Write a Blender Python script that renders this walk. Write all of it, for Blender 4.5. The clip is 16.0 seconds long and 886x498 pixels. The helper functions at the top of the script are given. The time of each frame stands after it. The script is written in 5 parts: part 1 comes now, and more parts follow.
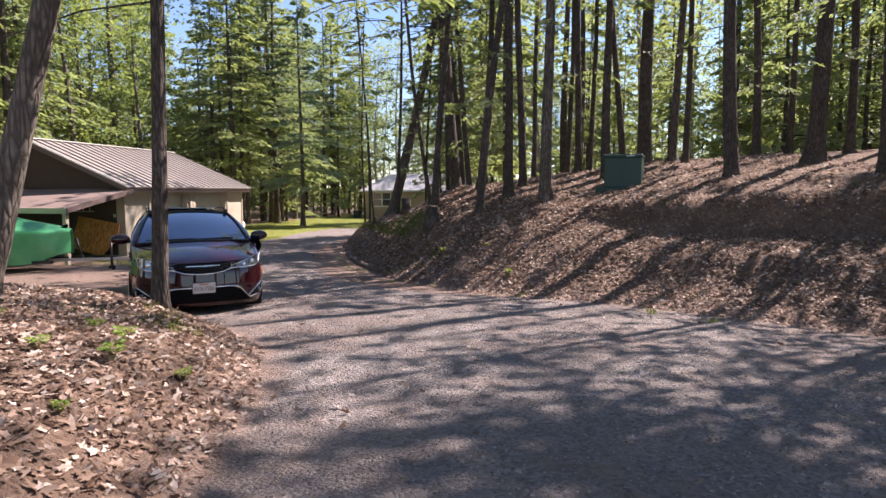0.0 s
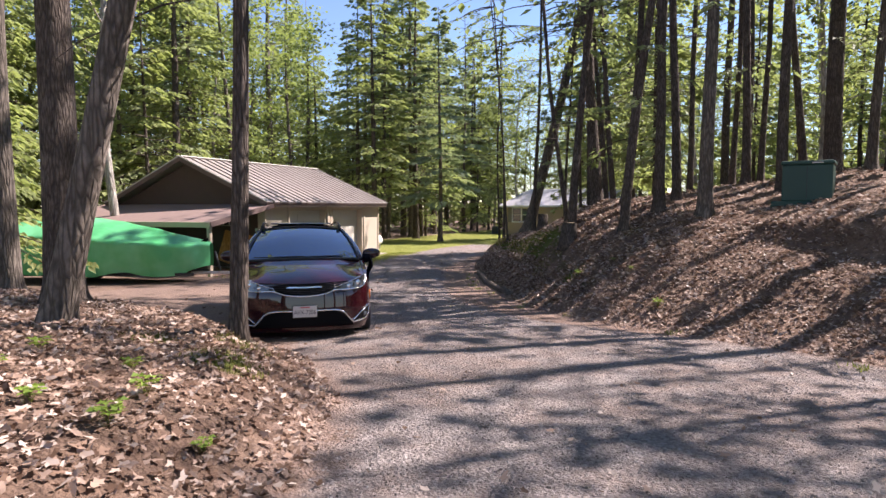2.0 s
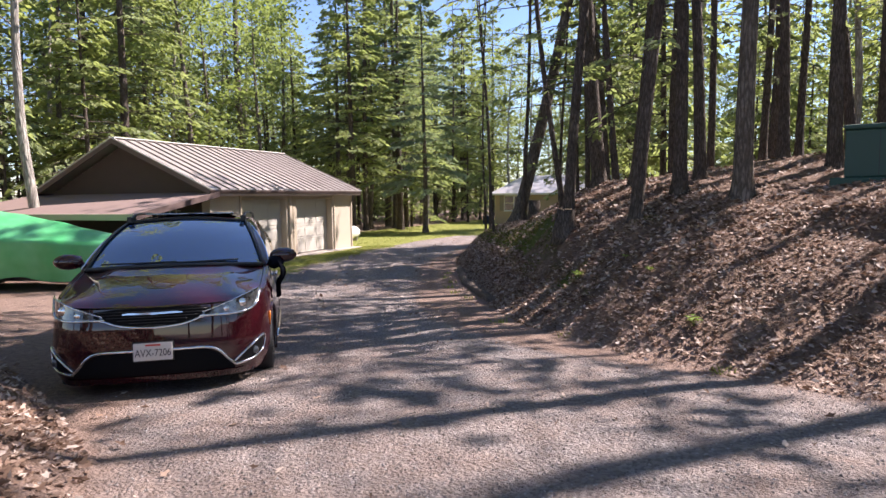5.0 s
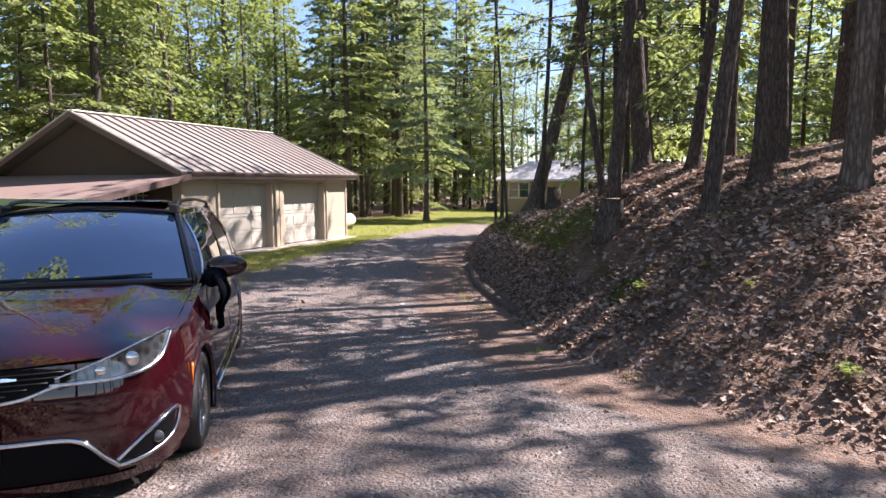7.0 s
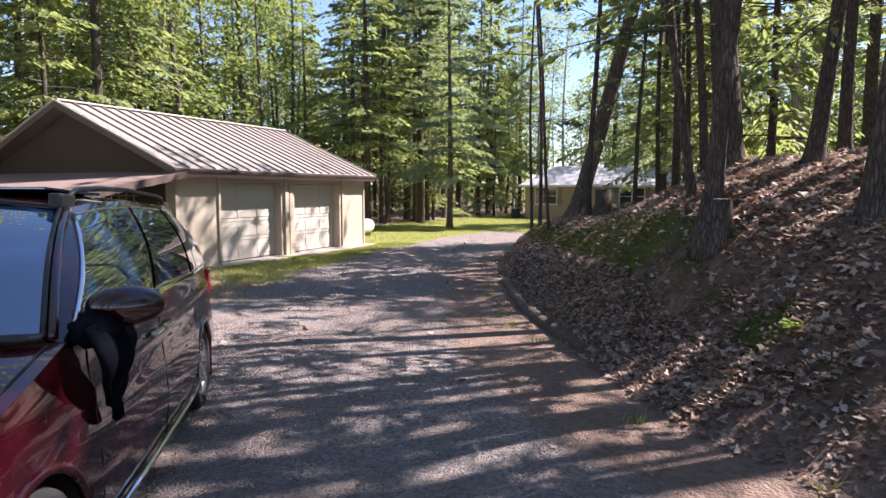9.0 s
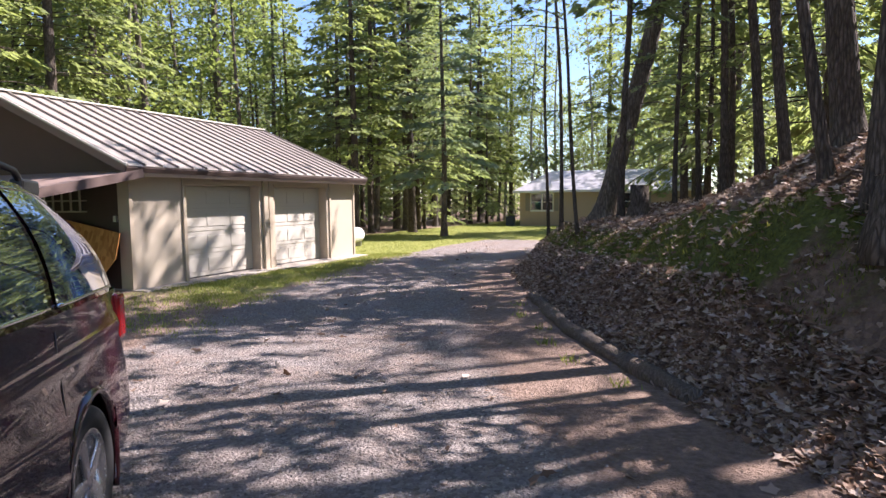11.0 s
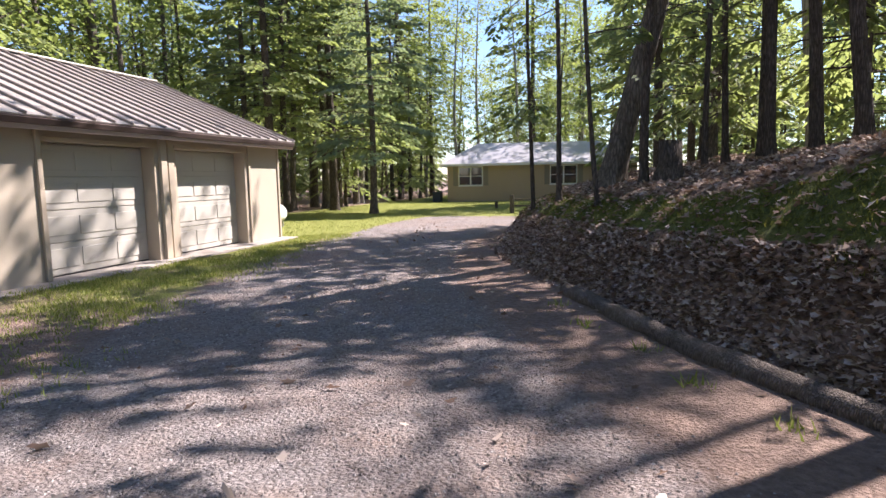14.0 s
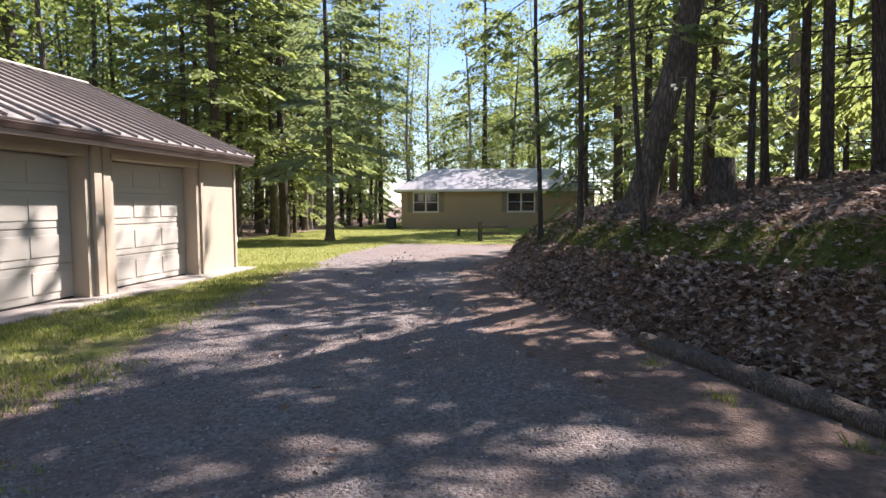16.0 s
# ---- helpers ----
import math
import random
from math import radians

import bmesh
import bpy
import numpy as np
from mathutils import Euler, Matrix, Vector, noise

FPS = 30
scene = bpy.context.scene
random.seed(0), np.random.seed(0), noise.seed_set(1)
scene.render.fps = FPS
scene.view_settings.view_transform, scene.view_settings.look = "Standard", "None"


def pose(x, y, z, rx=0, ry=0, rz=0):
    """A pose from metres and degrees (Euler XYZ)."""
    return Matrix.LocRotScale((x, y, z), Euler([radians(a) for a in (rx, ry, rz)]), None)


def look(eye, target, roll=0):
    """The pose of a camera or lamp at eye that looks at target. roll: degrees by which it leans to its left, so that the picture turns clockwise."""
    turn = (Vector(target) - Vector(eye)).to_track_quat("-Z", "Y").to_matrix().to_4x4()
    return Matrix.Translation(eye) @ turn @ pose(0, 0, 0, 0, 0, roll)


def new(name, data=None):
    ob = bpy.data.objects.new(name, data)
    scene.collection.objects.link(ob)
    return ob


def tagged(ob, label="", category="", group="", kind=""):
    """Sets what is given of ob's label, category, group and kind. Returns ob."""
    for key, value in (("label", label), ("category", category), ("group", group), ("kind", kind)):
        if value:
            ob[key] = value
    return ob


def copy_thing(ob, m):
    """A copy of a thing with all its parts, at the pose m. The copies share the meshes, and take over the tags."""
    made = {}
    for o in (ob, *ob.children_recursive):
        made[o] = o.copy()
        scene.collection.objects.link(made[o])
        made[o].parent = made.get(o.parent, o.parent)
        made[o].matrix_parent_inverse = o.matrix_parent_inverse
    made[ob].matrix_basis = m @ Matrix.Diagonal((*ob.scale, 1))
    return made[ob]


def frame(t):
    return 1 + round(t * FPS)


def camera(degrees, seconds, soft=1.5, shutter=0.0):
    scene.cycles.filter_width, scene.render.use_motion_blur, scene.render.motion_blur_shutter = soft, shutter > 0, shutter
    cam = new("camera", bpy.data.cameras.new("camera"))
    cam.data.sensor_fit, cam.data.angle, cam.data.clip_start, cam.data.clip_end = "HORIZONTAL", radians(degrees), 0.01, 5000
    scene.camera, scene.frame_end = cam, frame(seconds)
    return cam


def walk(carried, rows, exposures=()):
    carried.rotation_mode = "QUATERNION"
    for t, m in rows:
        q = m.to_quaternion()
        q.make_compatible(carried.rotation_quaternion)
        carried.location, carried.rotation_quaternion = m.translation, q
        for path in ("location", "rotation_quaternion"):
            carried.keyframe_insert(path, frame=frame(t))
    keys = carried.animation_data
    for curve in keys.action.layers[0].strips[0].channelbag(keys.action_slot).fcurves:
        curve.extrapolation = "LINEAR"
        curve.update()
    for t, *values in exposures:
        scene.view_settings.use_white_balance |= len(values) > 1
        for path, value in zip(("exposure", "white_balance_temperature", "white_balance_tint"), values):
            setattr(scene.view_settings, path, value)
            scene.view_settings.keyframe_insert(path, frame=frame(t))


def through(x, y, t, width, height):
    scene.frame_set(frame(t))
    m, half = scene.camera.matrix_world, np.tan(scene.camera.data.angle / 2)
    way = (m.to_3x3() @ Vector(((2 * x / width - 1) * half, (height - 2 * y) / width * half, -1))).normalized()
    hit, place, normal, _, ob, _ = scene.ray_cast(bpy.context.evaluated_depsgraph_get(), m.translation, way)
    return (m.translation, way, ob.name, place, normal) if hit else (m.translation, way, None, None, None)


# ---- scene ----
cam = camera(72.0, 16.0)
PATH = [
    (0, (0.242, 0.471, 2.232), (-0.11, 2.431, 2.043), -0.1),
    (0.5, (0.252, 0.777, 2.243), (-0.331, 2.682, 2.071), -0.1),
    (1, (0.21, 1.118, 2.226), (-0.524, 2.97, 2.049), -0.0),
    (1.5, (0.118, 1.51, 2.223), (-0.668, 3.342, 2.071), -0.4),
    (2, (0.13, 1.964, 2.214), (-0.666, 3.794, 2.076), -0.1),
    (2.5, (0.076, 2.482, 2.198), (-0.647, 4.343, 2.082), -0.6),
    (3, (-0.015, 2.998, 2.186), (-0.728, 4.864, 2.079), -0.6),
    (3.5, (-0.15, 3.53, 2.154), (-0.908, 5.377, 2.025), -0.5),
    (4, (-0.321, 4.03, 2.142), (-1.053, 5.884, 1.972), -1.4),
    (4.2, (-0.285, 4.212, 2.079), (-1.053, 6.052, 1.933), -1.4),
    (6.3, (-1.326, 6.496, 2.129), (-2.11, 8.323, 1.913), -0.1),
    (6.5, (-1.42, 6.703, 2.122), (-2.212, 8.527, 1.907), 0.0),
    (7, (-1.679, 7.192, 2.075), (-2.454, 9.023, 1.859), -0.2),
    (7.5, (-1.92, 7.688, 2.032), (-2.736, 9.498, 1.793), -0.5),
    (8, (-2.226, 8.176, 1.991), (-3.055, 9.981, 1.76), -0.4),
    (8.5, (-2.513, 8.679, 1.956), (-3.34, 10.482, 1.704), 0.1),
    (9, (-2.821, 9.147, 1.923), (-3.653, 10.955, 1.73), 0.2),
    (9.2, (-2.943, 9.316, 1.917), (-3.764, 11.131, 1.745), 0.1),
    (11.3, (-4.451, 11.351, 1.654), (-5.224, 13.189, 1.497), -1.0),
    (11.5, (-4.587, 11.549, 1.642), (-5.336, 13.395, 1.458), -1.0),
    (12, (-4.944, 11.998, 1.594), (-5.707, 13.837, 1.406), 0.0),
    (12.5, (-5.366, 12.397, 1.548), (-6.093, 14.249, 1.342), -0.3),
    (13, (-5.773, 12.813, 1.522), (-6.46, 14.682, 1.34), -0.6),
    (13.5, (-6.19, 13.225, 1.473), (-6.804, 15.119, 1.291), -0.8),
    (14, (-6.556, 13.657, 1.429), (-7.054, 15.58, 1.197), -1.1),
    (14.5, (-6.951, 14.079, 1.409), (-7.344, 16.028, 1.191), -1.3),
    (15, (-7.326, 14.459, 1.384), (-7.666, 16.418, 1.167), -0.9),
    (15.5, (-7.683, 14.843, 1.359), (-8.037, 16.802, 1.169), -0.1),
    (16, (-7.996, 15.234, 1.341), (-8.296, 17.206, 1.196), -0.3),
]
walk(cam, [(t, look(eye, target, roll)) for t, eye, target, roll in PATH], [(0, 1.38, 6600, 23), (4, 1.42, 6500, 23), (9, 1.65, 6400, 23), (12.5, 1.6, 6300, 22), (16, 1.55, 6400, 21)])

# ---------------------------------------------------------------- world and sun
SUN_TO = Vector((0.53, 0.55, 0.8)).normalized()
sun = new("sun", bpy.data.lights.new("sun", "SUN"))
sun.data.energy, sun.data.angle, sun.data.color = 5.0, radians(0.6), (1.0, 0.95, 0.87)
sun.matrix_world = look(SUN_TO * 60, (0, 0, 0))
world = bpy.data.worlds.new("sky")
scene.world = world
world.use_nodes = True
wn = world.node_tree
sky = wn.nodes.new("ShaderNodeTexSky")
sky.sky_type, sky.sun_disc = "NISHITA", False
sky.sun_elevation = math.asin(SUN_TO.z)
sky.sun_rotation = math.atan2(SUN_TO.x, SUN_TO.y)
sky.air_density, sky.dust_density, sky.ozone_density = 1.0, 0.0, 4.0
wn.links.new(sky.outputs["Color"], wn.nodes["Background"].inputs["Color"])
wn.nodes["Background"].inputs["Strength"].default_value = 0.085


# ---------------------------------------------------------------- material kit
class Mat:
    """A node material with a Principled shader and short calls for its nodes."""

    def __init__(self, name, rough=0.8, metal=0.0, spec=0.5):
        self.m = bpy.data.materials.new(name)
        self.m.use_nodes = True
        self.t = self.m.node_tree
        self.b = self.t.nodes["Principled BSDF"]
        self.b.inputs["Roughness"].default_value = rough
        self.b.inputs["Metallic"].default_value = metal
        self.b.inputs["Specular IOR Level"].default_value = spec
        self.co = self.t.nodes.new("ShaderNodeTexCoord").outputs["Object"]

    def put(self, socket, value):
        if isinstance(value, (int, float)):
            socket.default_value = value
        elif isinstance(value, (tuple, list)):
            socket.default_value = (*value, 1.0) if len(value) == 3 and len(socket.default_value) == 4 else value
        else:
            self.t.links.new(value, socket)

    def world_co(self):
        self.co = self.t.nodes.new("ShaderNodeNewGeometry").outputs["Position"]
        return self

    def noise(self, scale, detail=4.0, rough=0.55, stretch=None, co=None):
        n = self.t.nodes.new("ShaderNodeTexNoise")
        n.inputs["Scale"].default_value, n.inputs["Detail"].default_value, n.inputs["Roughness"].default_value = scale, detail, rough
        src = co or self.co
        if stretch:
            mp = self.t.nodes.new("ShaderNodeMapping")
            mp.inputs["Scale"].default_value = stretch
            self.t.links.new(src, mp.inputs["Vector"])
            src = mp.outputs["Vector"]
        self.t.links.new(src, n.inputs["Vector"])
        return n.outputs["Fac"]

    def cells(self, scale, feature="F1", out="Distance", stretch=None):
        n = self.t.nodes.new("ShaderNodeTexVoronoi")
        n.feature = feature
        n.inputs["Scale"].default_value = scale
        src = self.co
        if stretch:
            mp = self.t.nodes.new("ShaderNodeMapping")
            mp.inputs["Scale"].default_value = stretch
            self.t.links.new(src, mp.inputs["Vector"])
            src = mp.outputs["Vector"]
        self.t.links.new(src, n.inputs["Vector"])
        return n.outputs[out]

    def ramp(self, fac, *stops):
        n = self.t.nodes.new("ShaderNodeValToRGB")
        while len(n.color_ramp.elements) < len(stops):
            n.color_ramp.elements.new(0.5)
        for e, (p, c) in zip(n.color_ramp.elements, stops):
            e.position = p
            e.color = (c, c, c, 1) if isinstance(c, (int, float)) else (*c, 1)
        self.t.links.new(fac, n.inputs["Fac"])
        return n.outputs["Color"]

    def mix(self, fac, a, b, mode="MIX"):
        n = self.t.nodes.new("ShaderNodeMix")
        n.data_type, n.blend_type = "RGBA", mode
        self.put(n.inputs["Factor"], fac)
        self.put(n.inputs["A"], a)
        self.put(n.inputs["B"], b)
        return n.outputs["Result"]

    def math(self, op, a, b=0.0, c=0.0):
        n = self.t.nodes.new("ShaderNodeMath")
        n.operation = op
        for s, v in zip(n.inputs, (a, b, c)):
            self.put(s, v)
        return n.outputs[0]

    def attr(self, name):
        n = self.t.nodes.new("ShaderNodeAttribute")
        n.attribute_name = name
        return n.outputs["Fac"]

    def random(self):
        return self.t.nodes.new("ShaderNodeObjectInfo").outputs["Random"]

    def island(self):
        return self.t.nodes.new("ShaderNodeNewGeometry").outputs["Random Per Island"]

    def colour(self, value):
        self.put(self.b.inputs["Base Color"], value)
        return self

    def rough(self, value):
        self.put(self.b.inputs["Roughness"], value)
        return self

    def bump(self, height, strength=0.4, distance=0.02):
        n = self.t.nodes.new("ShaderNodeBump")
        n.inputs["Strength"].default_value, n.inputs["Distance"].default_value = strength, distance
        self.put(n.inputs["Height"], height)
        self.t.links.new(n.outputs["Normal"], self.b.inputs["Normal"])
        return self

    def leafy(self, colour, amount=0.4):
        """Lets light through thin leaves."""
        tr = self.t.nodes.new("ShaderNodeBsdfTranslucent")
        self.put(tr.inputs["Color"], colour)
        mx = self.t.nodes.new("ShaderNodeMixShader")
        mx.inputs["Fac"].default_value = amount
        self.t.links.new(self.b.outputs[0], mx.inputs[1])
        self.t.links.new(tr.outputs[0], mx.inputs[2])
        self.t.links.new(mx.outputs[0], self.t.nodes["Material Output"].inputs["Surface"])
        return self


def plain(name, colour, rough=0.6, metal=0.0, vary=0.12, scale=6.0, bump=0.1, spec=0.5):
    m = Mat(name, rough, metal, spec)
    dark = tuple(c * (1 - vary) for c in colour)
    light = tuple(min(1, c * (1 + vary)) for c in colour)
    big = m.noise(scale * 0.25, 3)
    fine = m.noise(scale * 8, 5)
    m.colour(m.mix(m.math("MULTIPLY", m.math("ADD", big, fine), 0.5), dark, light))
    m.rough(m.math("ADD", rough - 0.08, m.math("MULTIPLY", fine, 0.16)))
    if bump:
        m.bump(fine, bump, 0.004)
    return m.m


def bark(name, dark, light, plates=30.0):
    m = Mat(name, 0.92, 0, 0.2)
    ridges = m.cells(plates, "DISTANCE_TO_EDGE", stretch=(1.0, 1.0, 0.14))
    big = m.noise(1.3, 4)
    fine = m.noise(30, 5, stretch=(1, 1, 0.4))
    body = m.mix(m.ramp(fine, (0.3, 0.0), (0.75, 1.0)), dark, light)
    body = m.mix(m.ramp(big, (0.5, 0.0), (0.72, 0.5)), body, tuple(c * 1.5 + 0.02 for c in light))
    crack = m.ramp(ridges, (0.0, 0.25), (0.22, 1.0))
    m.colour(m.mix(crack, tuple(c * 0.6 for c in dark), body))
    m.bump(m.math("ADD", m.math("MULTIPLY", crack, 0.7), m.math("MULTIPLY", fine, 0.4)), 0.9, 0.03)
    return m.m


def foliage(name, a, b, c, through=0.45):
    m = Mat(name, 0.6, 0, 0.3)
    shade = m.mix(m.island(), a, b)
    shade = m.mix(m.math("MULTIPLY", m.random(), 0.6), shade, c)
    m.colour(shade)
    m.leafy(m.mix(0.5, shade, (0.30, 0.36, 0.06)), through)
    return m.m


BARK_DARK = bark("dark_bark", (0.065, 0.05, 0.042), (0.185, 0.15, 0.125))
BARK_GREY = bark("grey_bark", (0.09, 0.075, 0.06), (0.24, 0.2, 0.17), 18.0)
BARK_PALE = bark("pale_bark", (0.25, 0.22, 0.19), (0.5, 0.46, 0.4), 12.0)
NEEDLES = foliage("hemlock_needles", (0.13, 0.175, 0.085), (0.29, 0.34, 0.15), (0.27, 0.33, 0.2), 0.58)
NEEDLES_BLUE = foliage("fir_needles", (0.16, 0.215, 0.15), (0.31, 0.38, 0.26), (0.28, 0.35, 0.25), 0.5)
NEEDLES_LIGHT = foliage("light_hemlock_needles", (0.19, 0.235, 0.1), (0.4, 0.44, 0.18), (0.34, 0.39, 0.22), 0.58)
LEAVES_SPRING = foliage("spring_leaves", (0.26, 0.31, 0.09), (0.42, 0.46, 0.14), (0.34, 0.39, 0.16), 0.55)
LEAVES_MID = foliage("broad_leaves", (0.14, 0.2, 0.07), (0.28, 0.34, 0.12), (0.24, 0.3, 0.14), 0.55)

# ground: gravel, leaf litter, grass, bare soil and moss, blended by plan
g = Mat("forest_ground", 0.95, 0, 0.25).world_co()
wide, mid_n, fine_n, grit = g.noise(0.35, 3), g.noise(2.2, 5), g.noise(17, 6, 0.65), g.noise(90, 4, 0.7)
stones = g.cells(38, "F1", "Color")
stone_d = g.cells(38, "F1", "Distance")
gravel = g.mix(g.ramp(grit, (0.25, 0.0), (0.75, 1.0)), (0.135, 0.108, 0.1), (0.31, 0.262, 0.245))
gravel = g.mix(0.6, gravel, g.mix(g.math("MULTIPLY", stones, 1.0), (0.1, 0.083, 0.078), (0.5, 0.44, 0.415)))
soil = g.mix(g.ramp(fine_n, (0.3, 0.0), (0.7, 1.0)), (0.17, 0.112, 0.088), (0.34, 0.238, 0.188))
gravel = g.mix(g.ramp(g.math("ADD", g.math("MULTIPLY", mid_n, 0.5), g.math("MULTIPLY", wide, 0.5)), (0.42, 0.0), (0.66, 0.7)), gravel, soil)
flecks = g.cells(21, "F1", "Color")
litter = g.mix(g.math("MULTIPLY", flecks, 1.0), (0.13, 0.082, 0.06), (0.33, 0.22, 0.16))
litter = g.mix(g.ramp(mid_n, (0.35, 0.0), (0.65, 0.7)), litter, (0.115, 0.07, 0.05))
grass = g.mix(g.ramp(fine_n, (0.3, 0.0), (0.7, 1.0)), (0.15, 0.17, 0.035), (0.33, 0.33, 0.085))
moss = g.mix(g.ramp(fine_n, (0.3, 0.0), (0.7, 1.0)), (0.05, 0.06, 0.015), (0.16, 0.17, 0.035))


def edge(mat, name, lo=0.35, hi=0.65):
    """A plan mask with its border broken up by noise."""
    e = mat.math("ADD", mat.attr(name), mat.math("MULTIPLY", mat.math("SUBTRACT", mid_n, 0.5), 0.7))
    return mat.ramp(mat.math("ADD", e, mat.math("MULTIPLY", mat.math("SUBTRACT", fine_n, 0.5), 0.4)), (lo, 0.0), (hi, 1.0))


shade_c = g.mix(edge(g, "soil"), litter, soil)
shade_c = g.mix(edge(g, "gravel"), shade_c, gravel)
shade_c = g.mix(edge(g, "grass"), shade_c, grass)
shade_c = g.mix(edge(g, "moss"), shade_c, moss)
g.colour(shade_c)
g.bump(g.math("ADD", g.math("ADD", g.math("MULTIPLY", fine_n, 1.2), g.math("MULTIPLY", grit, 0.5)), g.math("MULTIPLY", stone_d, -0.7)), 1.0, 0.035)
GROUND = g.m

leaf = Mat("dry_leaves", 0.75, 0, 0.3)
leaf_c = leaf.ramp(leaf.island(), (0.0, (0.11, 0.062, 0.04)), (0.35, (0.26, 0.165, 0.115)), (0.7, (0.42, 0.3, 0.235)), (1.0, (0.58, 0.48, 0.41)))
leaf.colour(leaf_c).leafy(leaf_c, 0.2)
DRY_LEAF = leaf.m
st = Mat("gravel_stones", 0.9, 0, 0.3)
st.colour(st.ramp(st.island(), (0.0, (0.13, 0.11, 0.1)), (0.6, (0.26, 0.225, 0.21)), (1.0, (0.48, 0.43, 0.4))))
STONE = st.m
gr = Mat("grass_blades", 0.6, 0, 0.3)
gr_c = gr.ramp(gr.island(), (0.0, (0.14, 0.18, 0.03)), (0.6, (0.3, 0.34, 0.07)), (1.0, (0.46, 0.43, 0.15)))
gr.colour(gr_c).leafy(gr_c, 0.4)
GRASS = gr.m
ms = Mat("moss_tufts", 0.9, 0, 0.2)
ms_c = ms.ramp(ms.island(), (0.0, (0.045, 0.055, 0.012)), (0.6, (0.13, 0.14, 0.03)), (1.0, (0.24, 0.24, 0.05)))
ms.colour(ms_c).leafy(ms_c, 0.3)
MOSS = ms.m

STUCCO = plain("beige_stucco", (0.46, 0.39, 0.305), 0.85, vary=0.12, scale=5, bump=0.35)
DOOR_PAINT = plain("off_white_door_paint", (0.49, 0.455, 0.4), 0.55, vary=0.07, scale=3, bump=0.1)
BEIGE_TRIM = plain("beige_trim_paint", (0.45, 0.37, 0.28), 0.7, vary=0.12, scale=8)
BROWN_TRIM = plain("brown_fascia", (0.13, 0.085, 0.075), 0.6, vary=0.2, scale=6)
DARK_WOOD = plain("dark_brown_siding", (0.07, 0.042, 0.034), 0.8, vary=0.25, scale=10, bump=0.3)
PALE_EDGE = plain("pale_rake_metal", (0.6, 0.56, 0.5), 0.45, vary=0.1)
CONCRETE = plain("weathered_concrete", (0.36, 0.31, 0.27), 0.9, vary=0.25, scale=5, bump=0.4)
SHINGLE = plain("brown_shingles", (0.22, 0.15, 0.13), 0.9, vary=0.3, scale=14, bump=0.5)
BLACK = plain("black_rubber", (0.02, 0.02, 0.022), 0.75, vary=0.2)
STEEL = plain("galvanised_steel", (0.42, 0.42, 0.42), 0.4, 0.9, 0.15)

rm = Mat("ribbed_metal_roof", 0.42, 0.0, 0.6)
dirt = rm.noise(1.2, 5)
streak = rm.noise(5, 4, stretch=(1, 6, 1))
rm.colour(rm.mix(rm.math("MULTIPLY", rm.math("ADD", dirt, streak), 0.5), (0.2, 0.165, 0.145), (0.42, 0.37, 0.335)))
rm.rough(rm.ramp(streak, (0.3, 0.35), (0.7, 0.6)))
ROOF_METAL = rm.m
hr = Mat("pale_metal_roof", 0.35, 0.0, 0.6)
hr.colour(hr.mix(hr.noise(2, 5), (0.3, 0.285, 0.31), (0.46, 0.445, 0.47)))
HOUSE_ROOF = hr.m
ob_m = Mat("oriented_strand_board", 0.7, 0, 0.3)
chips = ob_m.cells(14, "F1", "Color", stretch=(1, 1, 0.45))
ob_m.colour(ob_m.mix(ob_m.math("MULTIPLY", chips, 1.0), (0.34, 0.125, 0.03), (0.62, 0.29, 0.09)))
ob_m.bump(chips, 0.3, 0.004)
OSB = ob_m.m
gl = Mat("window_glass", 0.04, 0, 0.8)
gl.colour((0.02, 0.025, 0.03))
GLASS_DARK = gl.m


# ---------------------------------------------------------------- mesh kit
def part(name, bm, material, parent=None, label="", smooth=False):
    """Links a bmesh as one mesh object, under parent if given."""
    me = bpy.data.meshes.new(name)
    bm.to_mesh(me)
    bm.free()
    me.materials.append(material)
    if smooth:
        for p in me.polygons:
            p.use_smooth = True
    ob = new(name, me)
    if parent:
        ob.parent = parent
    if label:
        ob["label"] = label
    return ob


def raw(name, verts, faces, material, parent=None, label="", smooth=False):
    me = bpy.data.meshes.new(name)
    me.from_pydata([tuple(v) for v in verts], [], faces)
    me.materials.append(material)
    if smooth:
        me.shade_smooth()
    ob = new(name, me)
    if parent:
        ob.parent = parent
    if label:
        ob["label"] = label
    return ob


def holder(name, m=None, **tags):
    ob = new(name)
    if m is not None:
        ob.matrix_world = m
    ob.empty_display_size = 0.2
    return tagged(ob, **tags)


def box(bm, x0, x1, y0, y1, z0, z1, bevel=0.0, m=None):
    r = bmesh.ops.create_cube(bm, size=1.0)
    t = Matrix.Translation(((x0 + x1) / 2, (y0 + y1) / 2, (z0 + z1) / 2)) @ Matrix.Diagonal((abs(x1 - x0), abs(y1 - y0), abs(z1 - z0), 1))
    if m is not None:
        t = m @ t
    bmesh.ops.transform(bm, matrix=t, verts=r["verts"])
    if bevel:
        edges = list({e for v in r["verts"] for e in v.link_edges})
        bmesh.ops.bevel(bm, geom=edges, offset=bevel, segments=2, affect="EDGES", profile=0.5)
    return bm


def boxed(*args, **kw):
    return box(bmesh.new(), *args, **kw)


